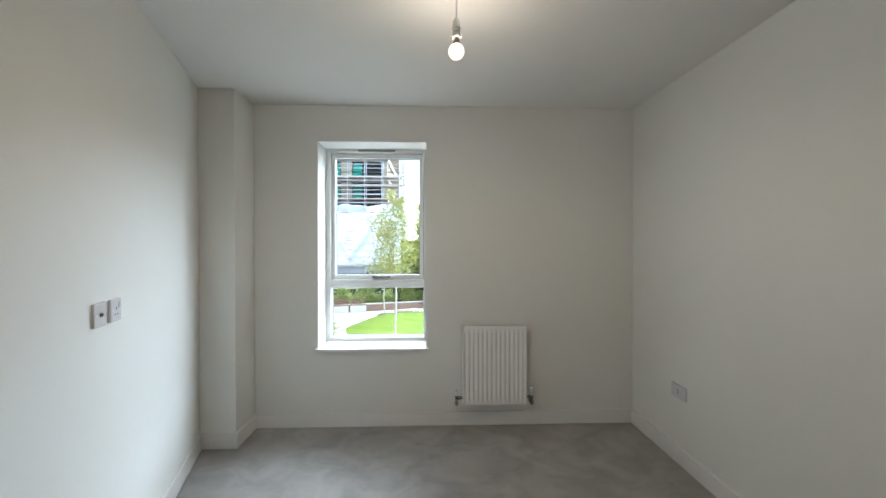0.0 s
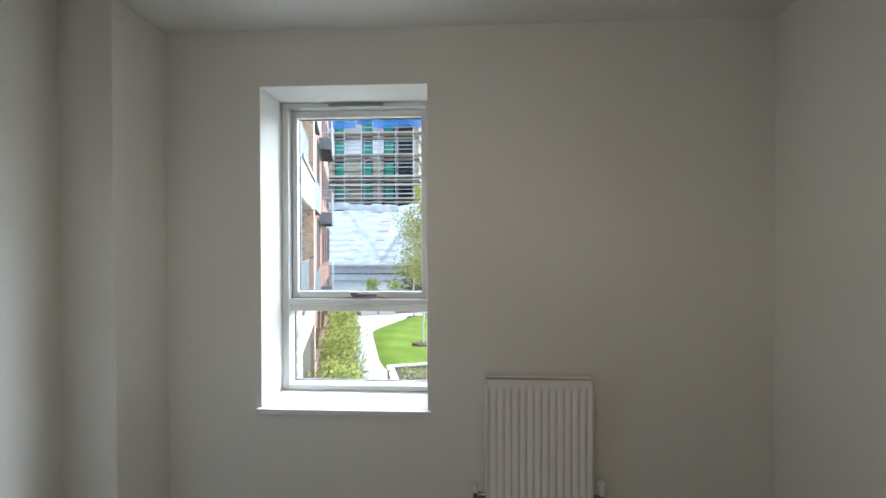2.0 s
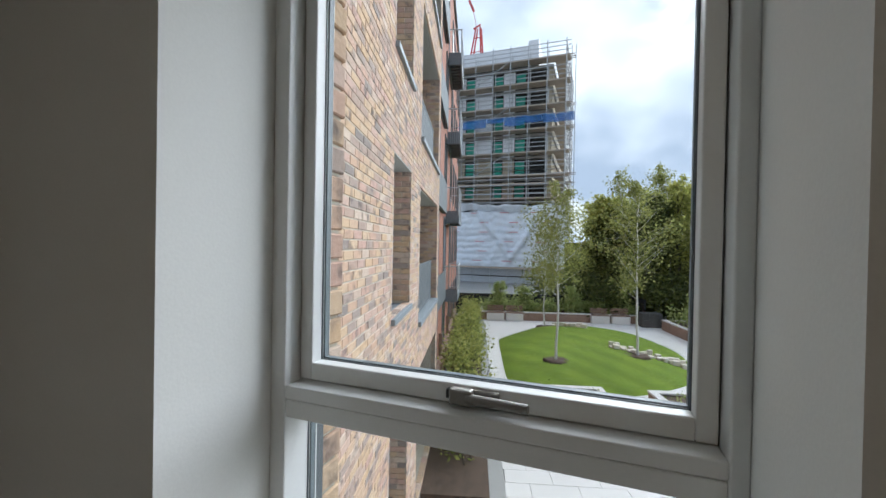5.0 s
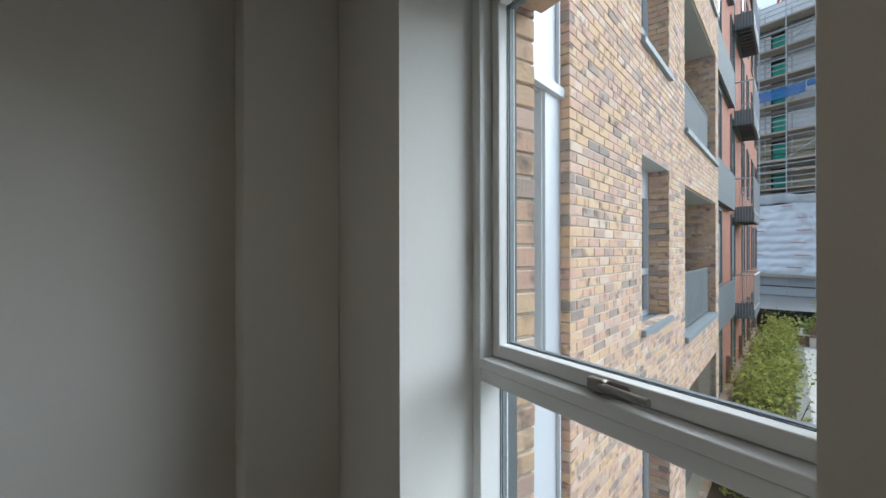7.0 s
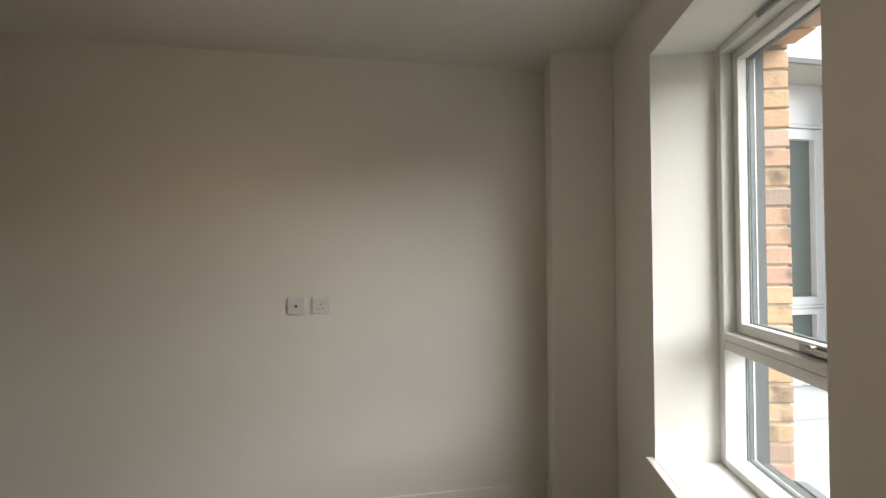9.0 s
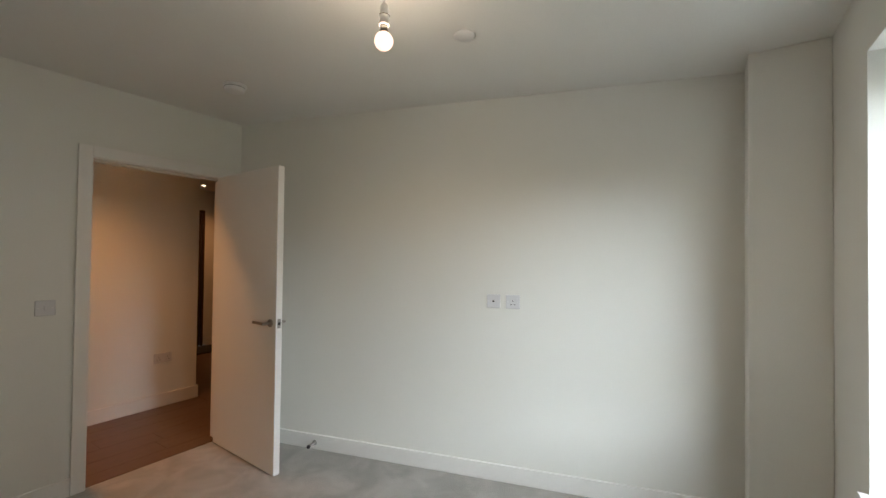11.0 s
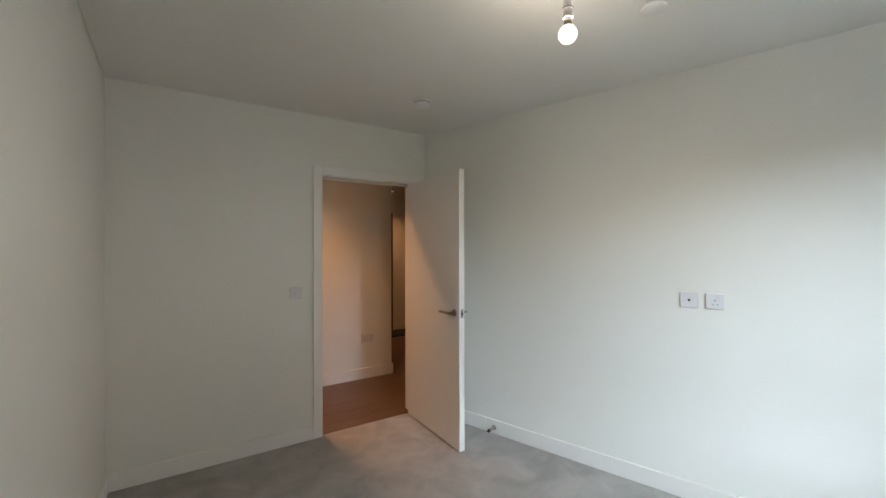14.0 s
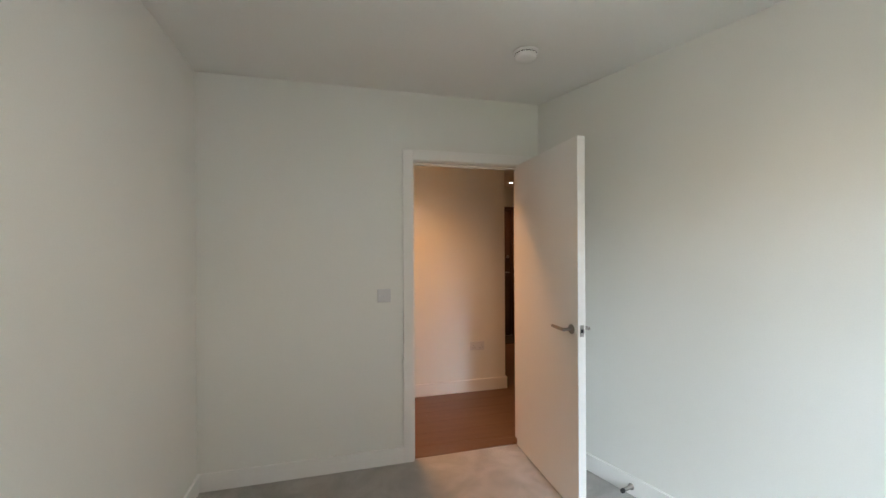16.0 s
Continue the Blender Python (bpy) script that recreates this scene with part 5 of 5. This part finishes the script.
# ---- scaffolded tower ----
TX0, TX1, TY = -24.0, -2.2, 48.0
tower = empty("tower_block", pose(0, 0, 0), "unfinished concrete tower block wrapped in scaffolding", "tower block")
DECKS = [23.6 - 2.72 * k for k in range(9)]
# solid core, its near-black colour standing for unlit storeys
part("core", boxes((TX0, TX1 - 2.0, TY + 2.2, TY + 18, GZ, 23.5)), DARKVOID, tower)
for z in DECKS:
    part("floor_slab", boxes((TX0, TX1 - 1.6, TY + 1.6, TY + 18, z - 0.55, z - 0.25)), CONCRETE, tower)
COLS = [TX1 - 6.2, TX1 - 9.0, TX1 - 12.6, TX1 - 16.2]
for i, z in enumerate(DECKS[1:7]):
    board = BOARD if i < 4 else TANBOARD
    z0, z1 = z - 0.25, z + 2.2
    xs = [TX0] + [v for x in sorted(COLS) for v in (x, x + 1.35)] + [TX1 - 1.8]
    for a, b in zip(xs[0::2], xs[1::2]):
        if b < TX1 - 2.5:
            part("facade_board", boxes((a, b, TY + 1.9, TY + 2.1, z0, z1)), board, tower)
    part("facade_board", boxes((TX1 - 2.3, TX1 - 1.7, TY + 1.9, TY + 2.1, z0, z1)), TANBOARD, tower)
    for x in COLS:
        # surround in near-black: the opening's shade is painted, nothing is hollow
        w = part("window", boxes((x, x + 0.1, TY + 1.95, TY + 2.1, z0, z1), (x + 1.25, x + 1.35, TY + 1.95, TY + 2.1, z0, z1), (x + 0.1, x + 1.25, TY + 1.95, TY + 2.1, z1 - 0.3, z1), (x + 0.1, x + 1.25, TY + 1.95, TY + 2.1, z0, z0 + 0.25)), DARKVOID, tower, "window surround painted near-black as the opening's shade")
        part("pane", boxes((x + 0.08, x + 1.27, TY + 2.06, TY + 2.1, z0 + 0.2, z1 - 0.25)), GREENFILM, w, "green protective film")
    # a thin panel whose dark colour gives the balcony recess its shade
    w = part("window", boxes((TX1 - 4.8, TX1 - 2.4, TY + 2.3, TY + 2.4, z0, z1)), DARKVOID, tower, "flat near-black panel painted as a balcony opening's shade")
    part("pane", boxes((TX1 - 4.3, TX1 - 2.7, TY + 2.22, TY + 2.28, z0 + 0.2, z0 + 1.6)), GREENFILM, w, "green protective film")
part("side_wall", boxes((TX1 - 2.0, TX1 - 1.8, TY + 2.2, TY + 18, 7.0, 23.4)), TANBOARD, tower)
part("parapet", boxes((TX0, TX1 - 3.4, TY + 1.6, TY + 17, 23.8, 25.9)), BOARD, tower, "pale grey parapet storey")
part("parapet", boxes((TX1 - 4.6, TX1 - 3.4, TY + 1.5, TY + 6, 25.9, 26.5)), BOARD, tower)
part("podium", boxes((TX0, TX1 - 0.6, TY + 0.6, TY + 16, GZ, -1.2)), CLAD, tower, "pale grey hoarding at the base")
# dark strip on the hoarding, painted as shade under the podium
part("podium_shade", boxes((TX0, TX1 - 1.0, TY + 0.5, TY + 0.7, GZ + 0.9, -2.3)), DARKVOID, tower)

scaf = empty("scaffolding", pose(0, 0, 0), "galvanised tube scaffolding with timber decks", "scaffolding")
for z in DECKS[:7] + [9.0, 6.2]:
    part("deck", boxes((TX0, TX1 + 0.4, TY - 0.1, TY + 1.5, z - 0.17, z - 0.02)), SCAFBOARD, scaf)
    part("deck", boxes((TX1 - 1.4, TX1, TY + 1.5, TY + 15, z - 0.17, z - 0.02)), SCAFBOARD, scaf)
    bm = bmesh.new()
    for dz in (0.5, 1.0, 1.5):
        tube(bm, (TX0, TY - 0.05, z + dz), (TX1 + 0.5, TY - 0.05, z + dz), 0.05, None, 5)
        tube(bm, (TX1 + 0.02, TY - 0.5, z + dz), (TX1 + 0.02, TY + 15, z + dz), 0.05, None, 5)
    part("guard_rail", bm, TUBE, scaf)
rs = random.Random(12)
for z in DECKS[:7] + [9.0, 6.2]:
    for y in (TY + 0.1, TY + 0.7, TY + 1.2):
        e = rs.uniform(0.5, 1.3)
        part("board_end", boxes((TX1 + 0.4, TX1 + e, y - 0.11, y + 0.11, z - 0.07, z - 0.02)), SCAFBOARD, scaf)
for dx in (0.55, 1.0):
    bm = bmesh.new()
    tube(bm, (TX1 + dx, TY + 0.3, 6.0), (TX1 + dx, TY + 0.3, 24.6), 0.05, None, 6)
    part("standard", bm, TUBE, scaf)
x = TX1
while x > TX0:
    bm = bmesh.new()
    tube(bm, (x, TY - 0.1, GZ), (x, TY - 0.1, 25.4), 0.06, None, 6)
    tube(bm, (x, TY + 1.35, GZ), (x, TY + 1.35, 25.0), 0.06, None, 6)
    part("standard", bm, TUBE, scaf)
    x -= 2.15
for j in range(1, 7):
    bm = bmesh.new()
    tube(bm, (TX1 - 0.02, TY - 0.1 + 2.1 * j, GZ), (TX1 - 0.02, TY - 0.1 + 2.1 * j, 25.2), 0.06, None, 6)
    part("standard", bm, TUBE, scaf)
for i in range(6):
    bm = bmesh.new()
    x0 = TX1 - 12.9 + (i % 2) * 2.15
    z0 = DECKS[6 - i] if i < 6 else 0
    tube(bm, (x0, TY - 0.16, z0), (x0 + (2.15 if i % 2 else -2.15) * 2, TY - 0.16, z0 + 2.72), 0.05, None, 5)
    part("brace", bm, TUBE, scaf)
NETS = [(-24.0, -19.8, 0.9), (-19.7, -15.6, 0.7), (-15.6, -11.5, 1.0), (-11.4, -9.3, 0.55), (-9.25, -6.9, 1.05), (-6.9, -4.8, 0.8), (-4.7, -1.2, 0.95)]
for k, (x0, x1, drop) in enumerate(NETS):
    bm = bmesh.new()
    cols, rows = 12, 5
    g = [[bm.verts.new((x0 + (x1 - x0) * i / cols, TY - 0.22 + 0.08 * math.sin(i * 1.7 + j + k), DECKS[3] + 1.45 - drop * (1 - j / rows) - 0.10 * math.sin(math.pi * i / cols) + 0.05 * math.sin(i * 2.1 + k))) for i in range(cols + 1)] for j in range(rows + 1)]
    for j in range(rows):
        for i in range(cols):
            bm.faces.new((g[j][i], g[j][i + 1], g[j + 1][i + 1], g[j + 1][i]))
    net = part("debris_netting", bm, NETTING)
    net.modifiers.new("thickness", 'SOLIDIFY').thickness = 0.03
    tagged(net, "length of blue debris netting tied along the scaffold", "netting", "debris nets")


def sheeting():
    """Shrink-wrapped sheeting over the lower scaffold: lapped bands, sagging creases and a torn upper edge."""
    t = empty("scaffold_sheeting", pose(0, 0, 0), "crumpled white plastic sheeting over the lower scaffold", "sheeting")
    bm = bmesh.new()
    cols, rows = 120, 60
    x0, x1 = TX0, TX1 + 0.2
    g = []
    for j in range(rows + 1):
        row = []
        for i in range(cols + 1):
            f, h = i / cols, j / rows
            top = 5.5 + 0.55 * noise.noise(Vector((f * 6, 0, 3))) + (0.7 if f > 0.62 else 0.1)
            z = -1.1 + (top + 1.1) * h
            v = Vector((f * 14, h * 5, 0))
            y = TY - 0.35 - 0.16 * noise.noise(v) - 0.10 * abs(math.sin(h * math.pi * 9)) - 0.12 * noise.noise(v * 3.1)
            y -= 0.25 * max(0, 1 - abs((f * 22 % 6) - 3 - (h - 0.5) * 4) * 1.3) * 0.6
            y -= 0.55 * max(0, 1 - abs(h - 0.15 - abs(f - 0.72) * 4.5) * 9) * (1 if abs(f - 0.72) < 0.19 else 0)
            row.append(bm.verts.new((x0 + (x1 - x0) * f, y - (0.25 if h > 0.93 else 0) * noise.noise(v * 2), z)))
        g.append(row)
    for j in range(rows):
        for i in range(cols):
            bm.faces.new((g[j][i], g[j][i + 1], g[j + 1][i + 1], g[j + 1][i])).smooth = True
    s = part("sheet", bm, SHEET, t)
    q = s.modifiers.new("thickness", 'SOLIDIFY')
    q.thickness = 0.03
    rs = random.Random(3)
    for j in range(6):
        z = -0.4 + 1.15 * j
        x = x0 + rs.uniform(0, 2)
        while x < x1 - 1.5:
            part("printed_mark", boxes((x, x + 1.1, TY - 0.80, TY - 0.79, z, z + 0.10)), REDMARK, t)
            x += 3.6
    part("lower_edge", boxes((x0, x1, TY - 0.5, TY + 0.3, -1.3, -1.05)), SCAFBOARD, t)
    return t


sheeting()
bm = bmesh.new()
cols = 50
g = [[bm.verts.new((TX1 - 16 + 12 * i / cols, TY - 0.5 - 0.3 * j + 0.15 * math.sin(i * 0.9), 5.9 + 0.8 * j / 3 - 0.5 * (i / cols) + 0.35 * noise.noise(Vector((i * 0.16, j * 0.7, 1))))) for i in range(cols + 1)] for j in range(4)]
for j in range(3):
    for i in range(cols):
        bm.faces.new((g[j][i], g[j][i + 1], g[j + 1][i + 1], g[j + 1][i])).smooth = True
flap = part("loose_sheet", bm, SHEET)
flap.modifiers.new("thickness", 'SOLIDIFY').thickness = 0.02
tagged(flap, "loose flap of white sheeting folded over the scaffold", "sheeting")

crane = empty("tower_crane", pose(-17.3, 62, 0), "red lattice crane mast behind the tower block", "crane")
bm = bmesh.new()
for x, y in ((-1.0, 0), (1.0, 0), (-1.0, 1.4), (1.0, 1.4)):
    tube(bm, (x, y, 0), (x, y, 30.5), 0.13, None, 6)
    tube(bm, (x, y, 30.5), (x * 0.3 + 0.35, 0.2 + y * 0.6, 36.5), 0.15, 0.12, 6)
part("mast", bm, REDPAINT, crane)
bm = bmesh.new()
for k in range(20):
    z = k * 1.5
    w = 1.0
    tube(bm, (-w, 0, z), (w, 0, z + 1.5), 0.07, None, 5)
    tube(bm, (-w, 0, z), (w, 0, z), 0.07, None, 5)
for z in (32.4, 34.6):
    w = 1.0 - 0.7 * (z - 30.5) / 6
    c = 0.35 * (z - 30.5) / 6
    tube(bm, (c - w, 0.1, z), (c + w, 0.1, z), 0.08, None, 5)
part("lacing", bm, REDPAINT, crane)
bm = bmesh.new()
tube(bm, (-0.5, 0.5, 36.3), (0.7, 0.5, 36.9), 0.16, 0.1, 6)
tube(bm, (-0.5, 0.5, 39.2), (-1.3, 0.5, 41.0), 0.22, 0.2, 6)
tube(bm, (0.0, 0.5, 36.5), (-0.6, 0.5, 39.3), 0.04, 0.04, 5)
part("cap", bm, REDPAINT, crane)


# ---- pieces of floors and pavements ----
boards_floor = empty("floor_boards", pose(0, 0, 0), "brown wood-effect floorboards in the hall", "floor", kind="structure")
BOARDS = {}
rb = random.Random(2)
y = -7.0
while y < YD - 0.14:
    x = -1.38 - rb.uniform(0, 1.2)
    while x < 3.2:
        a, b = max(x, -1.38), min(x + 1.29, 3.2)
        x += 1.29
        if b - a < 0.05:
            continue
        w = min(0.19, YD - 0.125 - y)
        key = (round(b - a, 2), round(w, 3))
        if key not in BOARDS:
            bm = boxes((0, b - a - 0.0015, 0, w - 0.0015, -0.015, 0.0), bevel=0.001)
            me = bpy.data.meshes.new("plank")
            bm.to_mesh(me)
            bm.free()
            me.materials.append(OAKFLOOR)
            BOARDS[key] = me
        ob = new("plank", BOARDS[key])
        ob.parent = boards_floor
        ob.matrix_basis = pose(a, y, -0.002)
    y += 0.19

paving = empty("paving", COURT, "pale stone paving slabs in the courtyard", "paving", kind="structure")
slab_bm = boxes((0.004, 0.896, 0.004, 0.446, -0.06, 0.0), bevel=0.006)
slab = bpy.data.meshes.new("slab")
slab_bm.to_mesh(slab)
slab_bm.free()
slab.materials.append(PAVE)
vs, fs = [], []
count = 0
for r in range(-14, 27):
    for c in range(-1, 15):
        u, v = c * 0.9 + (0.45 if r % 2 else 0) - 0.0, r * 0.45
        if u < -0.5 or u > 10.4:
            continue
        if lawn_share(u + 0.45, v + 0.22) < 0.86:
            continue
        if u < 2.6 and v > -4 and count < 300:
            ob = new("slab", slab)
            ob.parent = paving
            ob.matrix_basis = pose(u, v, rb.uniform(-0.002, 0.002))
            count += 1
        else:
            n, h = len(vs), rb.uniform(-0.002, 0.002)
            vs += [(u + 0.004, v + 0.004, h), (u + 0.896, v + 0.004, h), (u + 0.896, v + 0.446, h), (u + 0.004, v + 0.446, h),
                   (u + 0.004, v + 0.004, -0.06), (u + 0.896, v + 0.004, -0.06), (u + 0.896, v + 0.446, -0.06), (u + 0.004, v + 0.446, -0.06)]
            fs += [(n, n + 1, n + 2, n + 3)] + [(n + i, n + 4 + i, n + 4 + (i + 1) % 4, n + (i + 1) % 4) for i in range(4)]
me = bpy.data.meshes.new("slab_rest")
me.from_pydata(vs, [], fs)
me.materials.append(PAVE)
rest = new("slab_rest", me)
rest.parent = paving
tagged(rest, kind="stuff")

for row in LATER:
    lay(*row)
